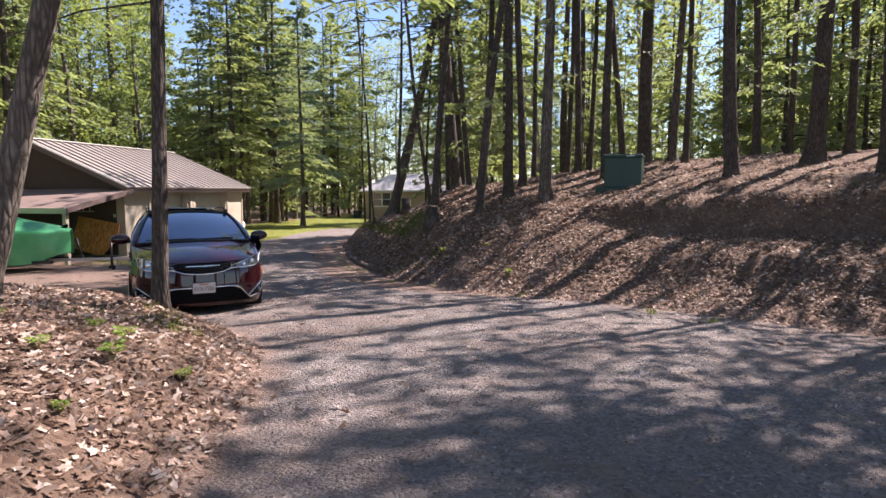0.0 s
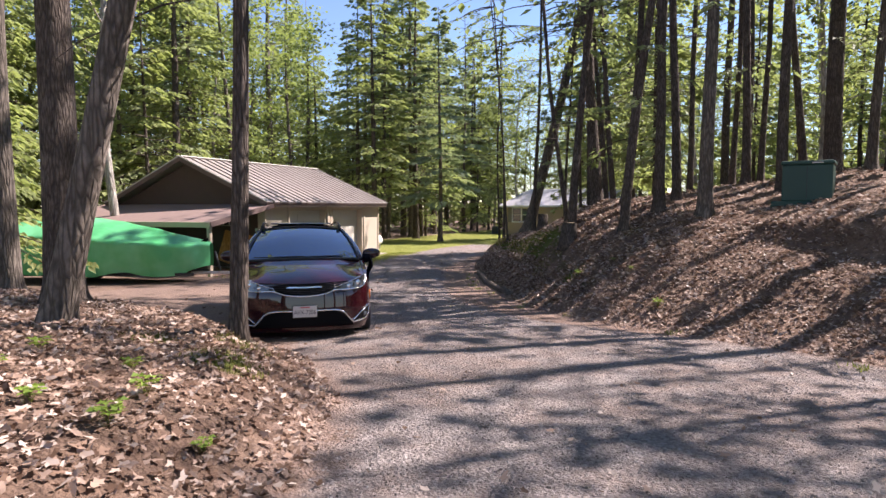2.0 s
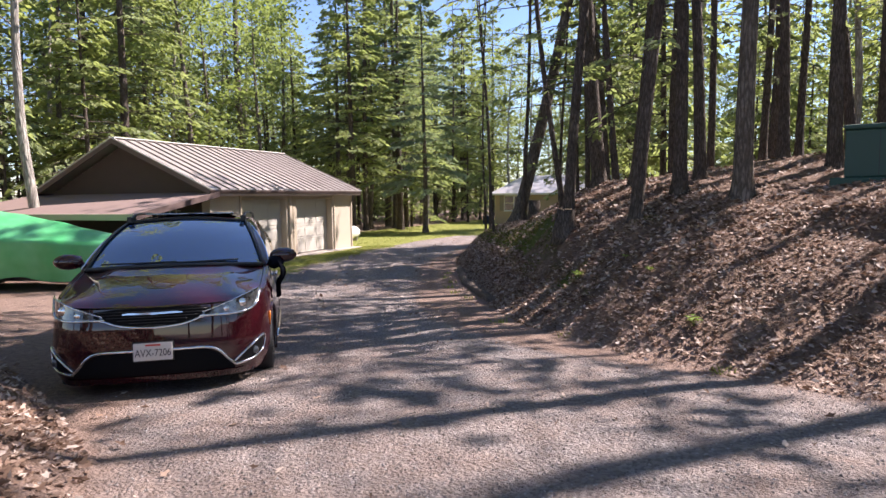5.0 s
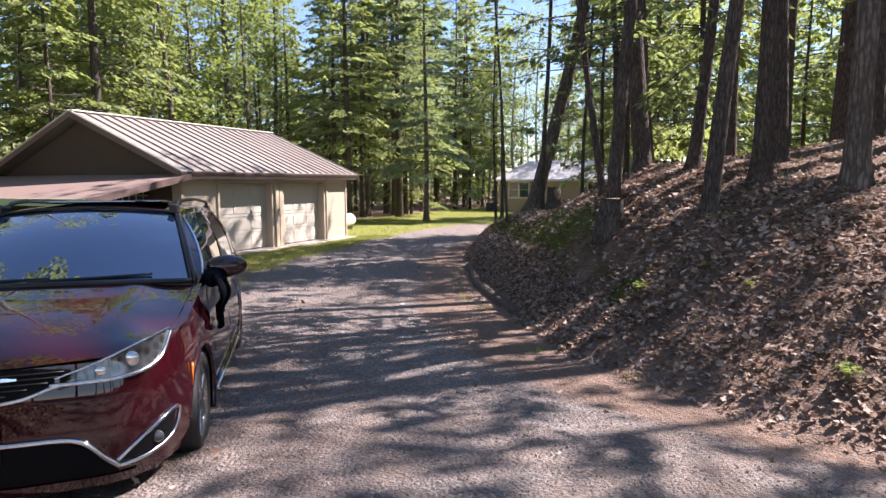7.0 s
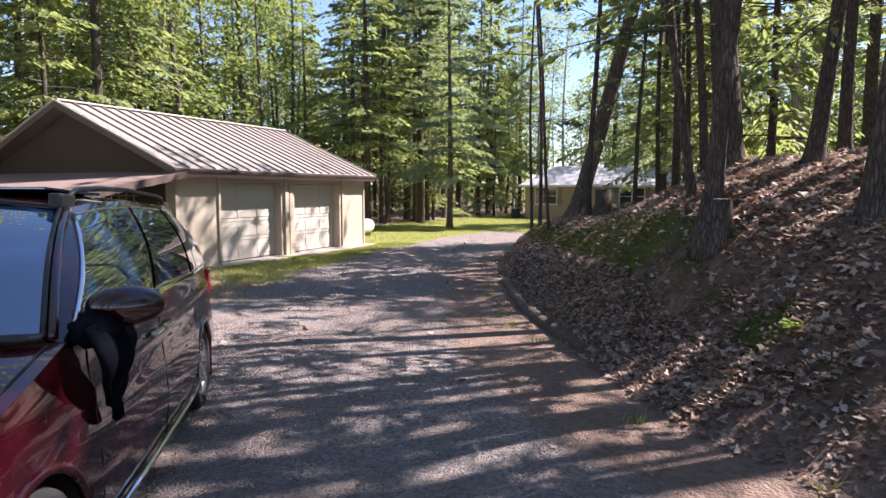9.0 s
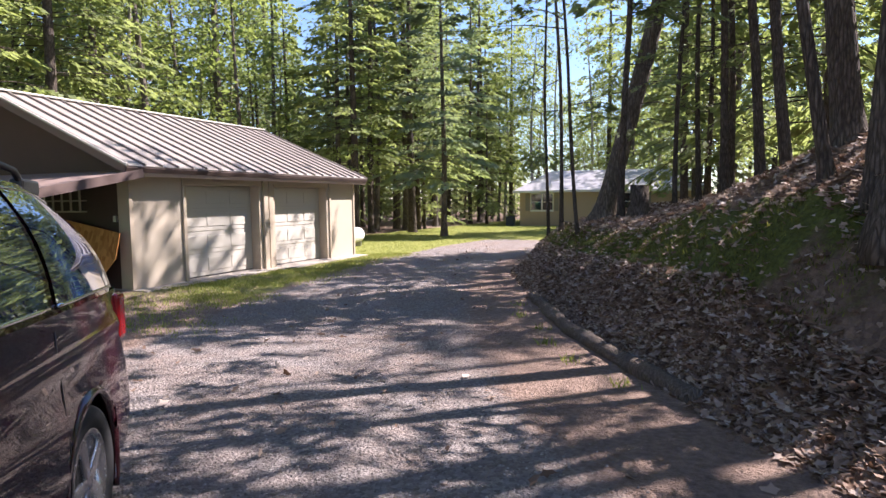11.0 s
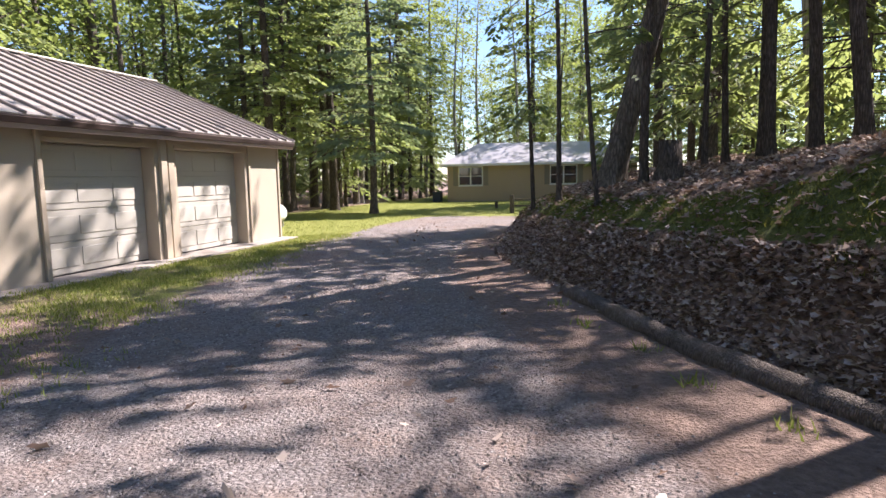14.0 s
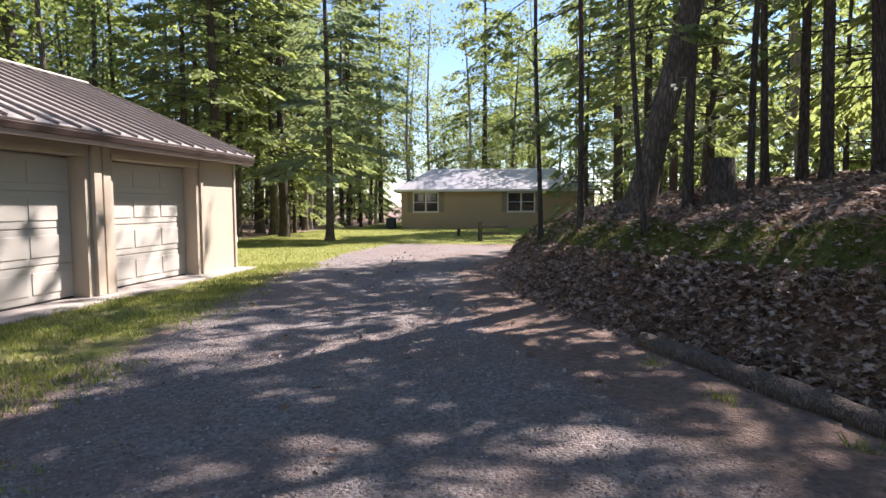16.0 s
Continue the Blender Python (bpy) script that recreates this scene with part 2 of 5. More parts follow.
def tube(verts, faces, pts, radii, n=6, cap=True):
    """Adds a tapered tube through pts to the lists."""
    base = len(verts)
    prev = None
    for i, (p, r) in enumerate(zip(pts, radii)):
        a = pts[max(0, i - 1)]
        b = pts[min(len(pts) - 1, i + 1)]
        d = (Vector(b) - Vector(a)).normalized()
        u = d.orthogonal().normalized() if prev is None else (prev - d * prev.dot(d)).normalized()
        prev = u
        w = d.cross(u)
        for k in range(n):
            ang = 2 * math.pi * k / n
            verts.append(Vector(p) + (u * math.cos(ang) + w * math.sin(ang)) * r)
    for i in range(len(pts) - 1):
        for k in range(n):
            k2 = (k + 1) % n
            faces.append((base + i * n + k, base + i * n + k2, base + (i + 1) * n + k2, base + (i + 1) * n + k))
    if cap:
        faces.append(tuple(base + k for k in reversed(range(n))))
        faces.append(tuple(base + (len(pts) - 1) * n + k for k in range(n)))


def rod(name, pts, radius, material, parent=None, n=8, label=""):
    v, f = [], []
    tube(v, f, pts, [radius] * len(pts) if isinstance(radius, (int, float)) else radius, n)
    return raw(name, v, f, material, parent, label, smooth=True)


# ---------------------------------------------------------------- ground
def lerp_table(table, v):
    """Piecewise linear with smooth joints."""
    if v <= table[0][0]:
        return table[0][1]
    for (a, p), (b, q) in zip(table, table[1:]):
        if v <= b:
            return p + (q - p) * (v - a) / (b - a)
    return table[-1][1]


def signed_off(line, x, y):
    """Distance from a plan line, plus to the right of its way, and the y of the nearest point."""
    best, sign, near = 1e9, 1.0, 0.0
    for (ax, ay), (bx, by) in zip(line, line[1:]):
        dx, dy = bx - ax, by - ay
        k = max(0.0, min(1.0, ((x - ax) * dx + (y - ay) * dy) / (dx * dx + dy * dy)))
        px, py = x - ax - k * dx, y - ay - k * dy
        d = math.hypot(px, py)
        if d < best - 1e-9:
            best, near = d, ay + k * dy
            sign = 1.0 if dx * (y - ay) - dy * (x - ax) < 0 else -1.0
    return best * sign, near


ROAD_Z = [(-40, 1.6), (0, 0.82), (5, 0.60), (7, 0.53), (9.5, 0.43), (10.6, 0.38), (12.3, 0.24), (13.7, 0.16), (16, 0.02),
          (18, -0.02), (28, -0.05), (40, -0.13), (55, -0.2), (120, -0.6)]
HILL_FOOT = [(30, -6), (9, 5.2), (4.8, 8.2), (1.4, 10.7), (-1.1, 12.1), (-2.95, 13.9), (-3.7, 15.2), (-5.0, 17.6), (-6.3, 20.2), (-7.35, 22.3),
             (-8.4, 25.0), (-8.9, 28), (-8.6, 31), (-6.5, 34.5), (0, 40), (30, 60)]
HILL = [(10.7, [(0, 0), (1, 0.35), (1.6, 0.75), (2.9, 1.15), (3.25, 1.85), (4.2, 2.15), (6, 2.6), (10, 3.3), (25, 3.7)]),
        (12.2, [(0, 0), (0.4, 0.25), (1, 0.6), (1.6, 1.0), (2.6, 1.4), (4, 2.0), (6, 2.5), (10, 3.1), (25, 3.4)]),
        (13.5, [(0, 0), (0.4, 0.28), (1.2, 0.84), (2.1, 1.39), (3.5, 1.95), (4.9, 2.2), (7, 2.6), (10, 3.1), (25, 3.4)]),
        (15.0, [(0, 0), (0.3, 0.18), (0.7, 0.45), (1.05, 0.82), (1.5, 1.26), (1.95, 1.6), (3.2, 2.02), (5, 2.35), (8, 2.9), (12, 3.2), (30, 3.2)]),
        (16.7, [(0, 0), (0.25, 0.2), (0.45, 0.48), (0.65, 0.87), (1.0, 1.38), (1.35, 1.77), (1.6, 1.87), (3, 2.36), (5, 2.65), (8.7, 3.2), (14, 3.4), (30, 3.3)]),
        (18.2, [(0, 0), (0.25, 0.25), (0.55, 0.72), (0.95, 1.1), (1.4, 1.62), (1.8, 1.9), (2.9, 2.38), (5, 2.55), (8.5, 2.85), (25, 2.6)]),
        (20.5, [(0, 0), (0.2, 0.2), (0.5, 0.62), (0.9, 0.97), (1.6, 1.3), (3, 1.7), (5, 2.1), (8.3, 2.7), (25, 2.4)]),
        (22.8, [(0, 0), (0.2, 0.2), (0.5, 0.58), (0.9, 0.9), (1.6, 1.2), (3, 1.5), (5, 1.8), (9, 2.1), (25, 1.8)])]
MOUND_FOOT = [(-30, 15), (-20, 12.5), (-9, 9.6), (-5.6, 8.3), (-3.9, 7.5), (-2.8, 6.4), (-2.05, 4.9), (-1.5, 3.0), (-0.9, 0), (-0.2, -6), (0.5, -40)]
MOUND = [(0, 0), (0.3, 0.12), (0.9, 0.42), (2, 0.52), (6, 0.5), (20, 0.6)]


def ground_z(x, y):
    z = lerp_table(ROAD_Z, y)
    u, near = signed_off(HILL_FOOT, x, y)
    if u > 0:
        rise = [(at, lerp_table(side, u)) for at, side in HILL]
        z += lerp_table(rise, near)
    m, near = signed_off(MOUND_FOOT, x, y)
    if m < 0:
        z -= 0.1 * max(0.0, min(1.0, (-3.7 - x) / 1.2)) * max(0.0, min(1.0, (y - 6.5) / 1.5, (15.5 - y) / 3))
    if m > 0:
        soft = max(0.25, min(1.0, (12.5 - near) / 4.0))
        z += lerp_table(MOUND, m * soft) * max(0.3, min(1.0, 1.0 + (x + 5) / 20))
    return z


def uneven(x, y):
    """Small relief: leaf-covered banks are rougher than the drive."""
    u = signed_off(HILL_FOOT, x, y)[0]
    m = signed_off(MOUND_FOOT, x, y)[0]
    k = 0.12 if max(u, m) < 0 else 0.12 + min(1.0, max(u, m)) * 0.88
    n = noise.noise(Vector((x * 0.9, y * 0.9, 1.7))) * 0.06 + noise.noise(Vector((x * 2.7, y * 2.7, 4.1))) * 0.045
    n += noise.noise(Vector((x * 0.3, y * 0.3, 8.0))) * 0.05 * (1 if max(u, m) > 1.5 else 0.2)
    return n * k


def land(x, y):
    return ground_z(x, y) + uneven(x, y)


DRIVE_WEST = [(-1.0, -40), (-1.0, 0), (-1.6, 3.0), (-2.15, 4.9), (-2.9, 6.5), (-4.4, 8.0), (-8.2, 12.5), (-10.3, 16.0), (-11.7, 20), (-12.8, 25), (-13.3, 29), (-13.6, 33), (-13.4, 37), (-11.5, 39)]


MOSS_SPOTS = ((-3.45, 5.7, 0.35), (-3.9, 6.45, 0.3), (-4.5, 5.9, 0.3), (-2.5, 14.9, 0.35), (-1.35, 15.7, 0.3))


def plan_masks(x, y):
    """Gravel, grass, bare soil and moss by plan position."""
    u, near = signed_off(HILL_FOOT, x, y)
    m = signed_off(MOUND_FOOT, x, y)[0]
    w = signed_off(DRIVE_WEST, x, y)[0]
    on = min(-u - lerp_table([(11.5, 0.15), (13, 1.0), (16, 1.5), (22, 1.3), (26, 0.7)], near), w, -m - 0.1)
    gravel_k = 0.5 + on / 1.0 if y < 38.5 else max(0.0, 1.0 - (y - 38.5) / 2)
    if y > 36 and x > -9.5:
        gravel_k = 0
    lawn = 0.0
    if y > 16.5 and w < 0.6 and u < -0.5 and x > -14.6:
        lawn = 0.62 * min(1.0, 0.15 + 0.2 * (y - 16.5)) * min(1.0, max(0.0, (0.6 - w) / 0.9))
    if y > 28 and x < -8 and u < -0.6:
        lawn = max(lawn, min(1, max(0.0, (0.3 - w) / 0.6)))
    if y > 36:
        lawn = max(lawn, min(1.0, (y - 36) / 3))
    if x < -20 and y > 28:
        lawn *= max(0.0, 1 - (-20 - x) / 2.5)
    if x < -14.6 and y < 28:
        lawn = 0
    soil_k = 0.0
    if m < 0.3 and u < 0.4 and not lawn > 0.6:
        soil_k = 0.75
    if x < -13.6 and y < 19:
        soil_k = 0.45
    moss_k = 0.0
    if near > 16.0 and 0.65 < u < 1.45:
        moss_k = 0.85
    if 13.5 < near <= 16.5 and 0.6 < u < 1.2:
        moss_k = 0.35
    moss_k = max(moss_k, *(0.9 * max(0.0, min(1.0, 2 - 2 * math.hypot(x - a, y - b) / r)) for a, b, r in MOSS_SPOTS))
    return max(0.0, min(1.0, gravel_k)), lawn, soil_k, moss_k


def steps(spans):
    out = []
    for a, b, d in spans:
        n = max(1, round((b - a) / d))
        out += [a + (b - a) * i / n for i in range(n)]
    return out + [spans[-1][1]]


def build_ground():
    xs = steps([(-400, -60, 34), (-60, -28, 2), (-28, -17, 0.5), (-17, 6, 0.17), (6, 14, 0.5), (14, 60, 2), (60, 400, 34)])
    ys = steps([(-300, -30, 30), (-30, -6, 1.5), (-6, 0, 0.4), (0, 28, 0.17), (28, 42, 0.4), (42, 60, 1.0), (60, 110, 5), (110, 600, 49)])
    verts = [(x, y, land(x, y)) for y in ys for x in xs]
    masks = [plan_masks(x, y) for y in ys for x in xs]
    nx = len(xs)
    faces = {"ground": [], "driveway": [], "lawn": []}
    for j in range(len(ys) - 1):
        for i in range(nx - 1):
            q = (j * nx + i, j * nx + i + 1, (j + 1) * nx + i + 1, (j + 1) * nx + i)
            mk = masks[q[0]]
            faces["driveway" if mk[0] > 0.5 else "lawn" if mk[1] > 0.5 else "ground"].append(q)
    labels = {"ground": "forest floor and banks under brown fallen leaves", "driveway": "grey gravel driveway with reddish bare soil patches",
              "lawn": "short green grass beside the gravel drive"}
    for name, fs in faces.items():
        used = sorted({i for q in fs for i in q})
        at = {v: k for k, v in enumerate(used)}
        me = bpy.data.meshes.new(name)
        me.from_pydata([verts[i] for i in used], [], [tuple(at[i] for i in q) for q in fs])
        for n, key in enumerate(("gravel", "grass", "soil", "moss")):
            a = me.attributes.new(key, "FLOAT", "POINT")
            a.data.foreach_set("value", [masks[i][n] for i in used])
        me.materials.append(GROUND)
        me.shade_smooth()
        tagged(new(name, me), labels[name], name, kind="structure")


build_ground()


# ---------------------------------------------------------------- trees
class Wood:
    """Collects one tree: trunk and limbs in one mesh, leaves in another."""

    def __init__(self, seed):
        self.r = random.Random(seed)
        self.tv, self.tf, self.lv, self.lf = [], [], [], []

    def trunk(self, height, radius, lean=(0.0, 0.0), bend=0.15, n=10, flare=1.4, z0=-0.25):
        r = self.r
        k = 12
        ph = r.random() * 6
        self.axis = []
        for i in range(k + 1):
            f = i / k
            f = f * f * 0.3 + f * 0.7
            h = z0 + (height - z0) * f
            w = bend * math.sin(f * 4 + ph) * min(1, f * 4)
            self.axis.append(Vector((lean[0] * h + w, lean[1] * h + bend * math.cos(f * 3.1 + ph) * min(1, f * 4), h)))
        zs = [0.0, 0.02, 0.045, 0.08]
        pts, rad = [], []
        for i in range(k + 1):
            f = (self.axis[i].z - z0) / (height - z0)
            pts.append(self.axis[i])
            rad.append(max(0.012, radius * max(0.0, 1 - f) ** 0.75))
        low = [self.at(z) for z in (z0, 0.0, 0.12, 0.3, 0.6)]
        lowr = [radius * flare * 1.1, radius * flare, radius * (1 + (flare - 1) * 0.5), radius * (1 + (flare - 1) * 0.2), radius * 1.03]
        hi = [(p, q) for p, q in zip(pts, rad) if p.z > 0.9]
        base = len(self.tv)
        tube(self.tv, self.tf, low + [p for p, _ in hi], lowr + [q for _, q in hi], n)
        for v in self.tv[base:]:
            if v.z < 0.5:
                k2 = (0.5 - v.z) * 0.25 * radius * 2
                ang = math.atan2(v.y, v.x)
                v.x += math.cos(ang) * k2 * math.sin(ang * 4 + ph)
                v.y += math.sin(ang) * k2 * math.sin(ang * 4 + ph)
        self.height, self.radius = height, radius

    def at(self, z):
        for a, b in zip(self.axis, self.axis[1:]):
            if z <= b.z:
                return a.lerp(b, (z - a.z) / (b.z - a.z))
        return self.axis[-1].copy()

    def limb(self, z, azimuth, length, rise, droop, radius, n=4):
        """A limb as a list of points, curving down along its way."""
        p = self.at(z)
        d = Vector((math.cos(azimuth), math.sin(azimuth), 0))
        pts = []
        for i in range(6):
            f = i / 5
            q = p + d * (length * f) + Vector((0, 0, rise * f - droop * f * f))
            q += Vector((self.r.uniform(-1, 1), self.r.uniform(-1, 1), self.r.uniform(-1, 1))) * 0.03 * length * f
            pts.append(q)
        few = pts[::2] + pts[-1:] if radius < 0.025 else pts
        tube(self.tv, self.tf, few, [radius * (1 - 0.85 * i / (len(few) - 1)) for i in range(len(few))], n, cap=False)
        return pts

    def blade(self, p, d, size, width, hang=0.3):
        """One small pointed spray of two triangles."""
        side = d.cross(Vector((0, 0, 1)))
        if side.length < 1e-3:
            side = Vector((1, 0, 0))
        side = side.normalized() * width
        side.z += self.r.uniform(-0.6, 0.6) * width
        b = len(self.lv)
        mid = p + d * size * 0.45 + Vector((0, 0, self.r.uniform(-0.1, 0.1) * size))
        tip = p + d * size - Vector((0, 0, hang * size))
        self.lv += [p, mid + side, tip, mid - side]
        self.lf.append((b, b + 1, b + 2, b + 3))

    def needles(self, pts, per, size, spread, start=0.15, hang=0.35):
        """Feathery sprays along a limb, flat and drooping."""
        r = self.r
        for _ in range(per):
            f = start + (1 - start) * math.sqrt(r.random())
            i = min(4, int(f * 5))
            p = pts[i].lerp(pts[i + 1], f * 5 - i)
            along = (pts[-1] - pts[0]).normalized()
            out = along.cross(Vector((0, 0, 1))).normalized() * r.choice((-1, 1))
            far = spread * (1.15 - f) * r.random()
            d = (along * r.uniform(0.3, 1.0) + out * r.uniform(0.2, 1.0)).normalized()
            q = p + out * far + along * far * 0.5 - Vector((0, 0, far * 0.25 + r.random() * 0.1))
            s = size * r.uniform(0.6, 1.35)
            self.blade(q, d, s, s * r.uniform(0.22, 0.36), hang)

    def cluster(self, p, reach, count, size):
        """Loose broad leaves about a twig end."""
        r = self.r
        for _ in range(count):
            o = Vector((r.gauss(0, 1), r.gauss(0, 1), r.gauss(0, 0.7))) * reach * 0.5
            d = Vector((r.uniform(-1, 1), r.uniform(-1, 1), r.uniform(-0.9, 0.3))).normalized()
            s = size * r.uniform(0.6, 1.3)
            self.blade(p + o, d, s, s * r.uniform(0.3, 0.5), 0.1)

    def build(self, name, label, wood, leaves, m, category="tree", group=""):
        top = holder(name, m, label=label, category=category, group=group)
        raw("trunk", self.tv, self.tf, wood, top, smooth=True)
        if self.lf:
            raw("crown", self.lv, self.lf, leaves, top)
        return top


def hill_pine(seed, height, radius, lean=(0, 0), low=2.2, crown=7.0, dead=9, high=520, bend=0.12):
    """A tall woodland hemlock: bare below with thin dead limbs, sparse sprays, and a shady top."""
    w = Wood(seed)
    w.trunk(height, radius, lean, bend=bend)
    r = w.r
    for _ in range(dead):
        z = r.uniform(low, crown)
        pts = w.limb(z, r.random() * 6.28, r.uniform(0.7, 2.2), r.uniform(-0.1, 0.35), r.uniform(0.1, 0.6), 0.016, 3)
        if r.random() < 0.75:
            w.needles(pts, int(r.uniform(35, 85)), 0.13, 0.5, 0.2)
    z = crown
    while z < height - 0.3:
        f = (z - crown) / (height - crown)
        pts = w.limb(z, r.random() * 6.28, (1 - f) * 2.6 + 0.4, 0.3, 0.9 * (1 - f), 0.03, 3)
        w.needles(pts, int(high / 16), 0.34, 0.8, 0.1)
        z += r.uniform(0.22, 0.5)
    return w


def full_conifer(seed, height, radius, low, reach, tiers, per, size, droop=0.5):
    """A conifer with foliage nearly to the ground, in uneven tiers."""
    w = Wood(seed)
    w.trunk(height, radius, bend=0.06)
    r = w.r
    n = tiers
    for i in range(n):
        f = (i + r.random()) / n
        z = low + (height - low) * f
        for _ in range(r.choice((3, 4, 4, 5))):
            ln = (reach * max(0.0, 1 - f) ** 0.8 + 0.25) * r.uniform(0.6, 1.2)
            pts = w.limb(z + r.uniform(-0.15, 0.15), r.random() * 6.28, ln, 0.18 * ln, droop * ln * (1 - 0.5 * f), 0.02, 3)
            w.needles(pts, int(per * (0.35 + 0.65 * (1 - f))), size, 0.28 * ln + 0.12, 0.12)
    return w


def broadleaf(seed, height, radius, low, reach, limbs, count, size, lean=(0, 0)):
    """A woodland broadleaf with a loose spring crown."""
    w = Wood(seed)
    w.trunk(height, radius, lean, bend=0.3)
    r = w.r
    for i in range(limbs):
        z = low + (height * 0.95 - low) * (i + r.random()) / limbs
        f = (z - low) / (height - low)
        ln = reach * (0.5 + 0.8 * math.sin(math.pi * min(1, f + 0.15))) * r.uniform(0.6, 1.2)
        pts = w.limb(z, r.random() * 6.28, ln, ln * r.uniform(0.3, 0.8), 0.15 * ln, 0.035 * (1 - 0.6 * f), 4)
        for p in pts[2:]:
            for _ in range(3):
                w.cluster(p + Vector((r.gauss(0, 0.4), r.gauss(0, 0.4), r.gauss(0, 0.35))), 0.7, count // 12, size)
    return w


def spot(x, y, turn=0.0, s=1.0, sz=1.0):
    return Matrix.Translation((x, y, land(x, y))) @ Matrix.Rotation(radians(turn), 4, "Z") @ Matrix.Diagonal((s, s, sz, 1))


# hill trees that can be told apart: x, y, trunk radius, lean east, lean north
HILL_TREES = [
    (-6.4, 25.3, 0.25, 0.22, 0.05), (-7.9, 26.4, 0.05, 0.0, 0.02), (-7.3, 25.1, 0.055, -0.04, 0.0), (-6.6, 23.4, 0.045, -0.09, 0.0),
    (-5.87, 24.3, 0.085, 0.01, 0.0), (-4.84, 24.9, 0.06, 0.02, 0.0), (-4.37, 25.7, 0.07, 0.0, 0.0), (-3.75, 25.9, 0.09, -0.03, 0.02),
    (-3.9, 24.7, 0.1, -0.05, 0.0), (-3.25, 24.6, 0.12, -0.08, 0.0), (-2.85, 23.8, 0.13, -0.1, 0.0), (-1.58, 15.9, 0.125, 0.1, 0.0),
    (-0.6, 18.0, 0.13, -0.02, 0.03), (0.05, 16.1, 0.17, -0.01, 0.0), (-0.94, 16.9, 0.135, -0.02, 0.0), (-2.95, 17.0, 0.12, 0.06, 0.0),
    (-2.73, 19.45, 0.19, -0.07, 0.0), (-1.84, 18.07, 0.11, 0.06, 0.0), (-3.2, 17.7, 0.07, -0.12, 0.0), (-1.2, 20.2, 0.11, 0.0, 0.0), (-0.4, 21.2, 0.1, 0.03, 0.0),
    (0.7, 21.0, 0.1, 0.0, 0.0), (1.0, 19.8, 0.13, 0.0, 0.0), (1.4, 20.8, 0.1, 0.0, 0.0), (1.7, 18.4, 0.15, -0.01, 0.0),
    (3.1, 20.9, 0.26, 0.0, 0.0), (2.5, 21.3, 0.13, -0.07, 0.0), (3.9, 20.7, 0.15, 0.02, 0.0), (4.3, 15.6, 0.19, -0.05, 0.0),
    (6.4, 16.6, 0.23, 0.05, 0.0), (6.3, 13.2, 0.1, -0.01, 0.0), (4.2, 20.3, 0.11, 0.0, 0.0), (6.0, 19.6, 0.13, -0.03, 0.0),
    (7.6, 17.6, 0.12, 0.0, 0.0), (6.7, 19.1, 0.1, 0.02, 0.0), (9.2, 18.1, 0.14, 0.0, 0.0), (10.4, 16.8, 0.16, -0.03, 0.0), (9.0, 13.4, 0.14, 0.02, 0.0),
    # Added to shade the drive, not one of the trees told apart.
    (1.2, 24.6, 0.14, 0.0, 0.0),
]


def plant_hill():
    for n, (x, y, r, lx, ly) in enumerate(HILL_TREES):
        # full: taller, dense crowns added above view to shade the parked minivan
        full = (x, y) in ((4.2, 20.3), (3.9, 20.7))
        thin = x > -1.8 and not full
        # The crown at (4.3, 15.6) is also made denser than its neighbours, for shade.
        w = hill_pine(100 + n, 12 + r * 30 + (4 if full else 0), r * 0.86, (lx, ly), 2.0, 9.0 if full else 7.0 + (n % 3), 7 if thin else 9 if r < 0.08 else 16,
                      330 if full else 80 if (x, y) == (4.3, 15.6) else 18 if thin else 60)
        lab = ("thick dark trunk leaning over the leafy bank" if lx > 0.15 else "slender young hemlock on the leafy bank" if r < 0.08 else
               "tall dark hemlock trunk with thin dead limbs on the bank")
        w.build("hemlock_tree", lab, BARK_GREY if n in (0, 13, 27) else BARK_DARK, NEEDLES, spot(x, y), group="" if lx > 0.15 else "trees on the bank")


plant_hill()

# trees by the mound and the boat
near_w = hill_pine(7, 15, 0.088, (0.03, 0.02), 3.2, 6.5, 6, 320, 0.04)
pts_n = near_w.limb(3.55, 0.75, 3.4, 1.0, 0.25, 0.028, 5)
near_w.needles(pts_n, 110, 0.12, 0.7, 0.3)
pts_n = near_w.limb(3.5, 0.35, 3.2, 0.25, 0.2, 0.018, 5)
near_w.needles(pts_n, 90, 0.12, 0.6, 0.35)
pts_n = near_w.limb(3.4, 3.6, 1.9, -0.2, 0.5, 0.014, 4)
near_w.build("hemlock_tree", "slim dark hemlock trunk with bare limbs beside the parked minivan", BARK_DARK, NEEDLES, spot(-4.18, 6.7))
hill_pine(8, 20, 0.25, (0.0, 0.0), 4, 8, 5, 420, 0.05).build("pine_tree", "thick furrowed dark trunk standing in fallen leaves", BARK_DARK, NEEDLES, spot(-8.0, 7.55))
hill_pine(9, 16, 0.14, (0.25, 0.1), 5, 8, 4, 300, 0.05).build("maple_tree", "leaning grey-brown trunk standing in fallen leaves", BARK_GREY, NEEDLES, spot(-5.6, 5.8))
hill_pine(10, 18, 0.19, (0.03, 0.0), 4, 8, 4, 300).build("pine_tree", "brown trunk near the covered boat", BARK_GREY, NEEDLES, spot(-11.1, 8.7))
broadleaf(11, 17, 0.17, 7, 2.5, 14, 60, 0.2).build("birch_tree", "pale grey straight trunk between boat and garage", BARK_PALE, LEAVES_SPRING, spot(-19.5, 17.6))

# the fir on the lawn
full_conifer(21, 15.5, 0.16, 2.6, 3.2, 34, 120, 0.22, 0.35).build("fir_tree", "full blue-green fir with a bare lower trunk on the lawn", BARK_GREY, NEEDLES_BLUE, spot(-16.5, 39.7))


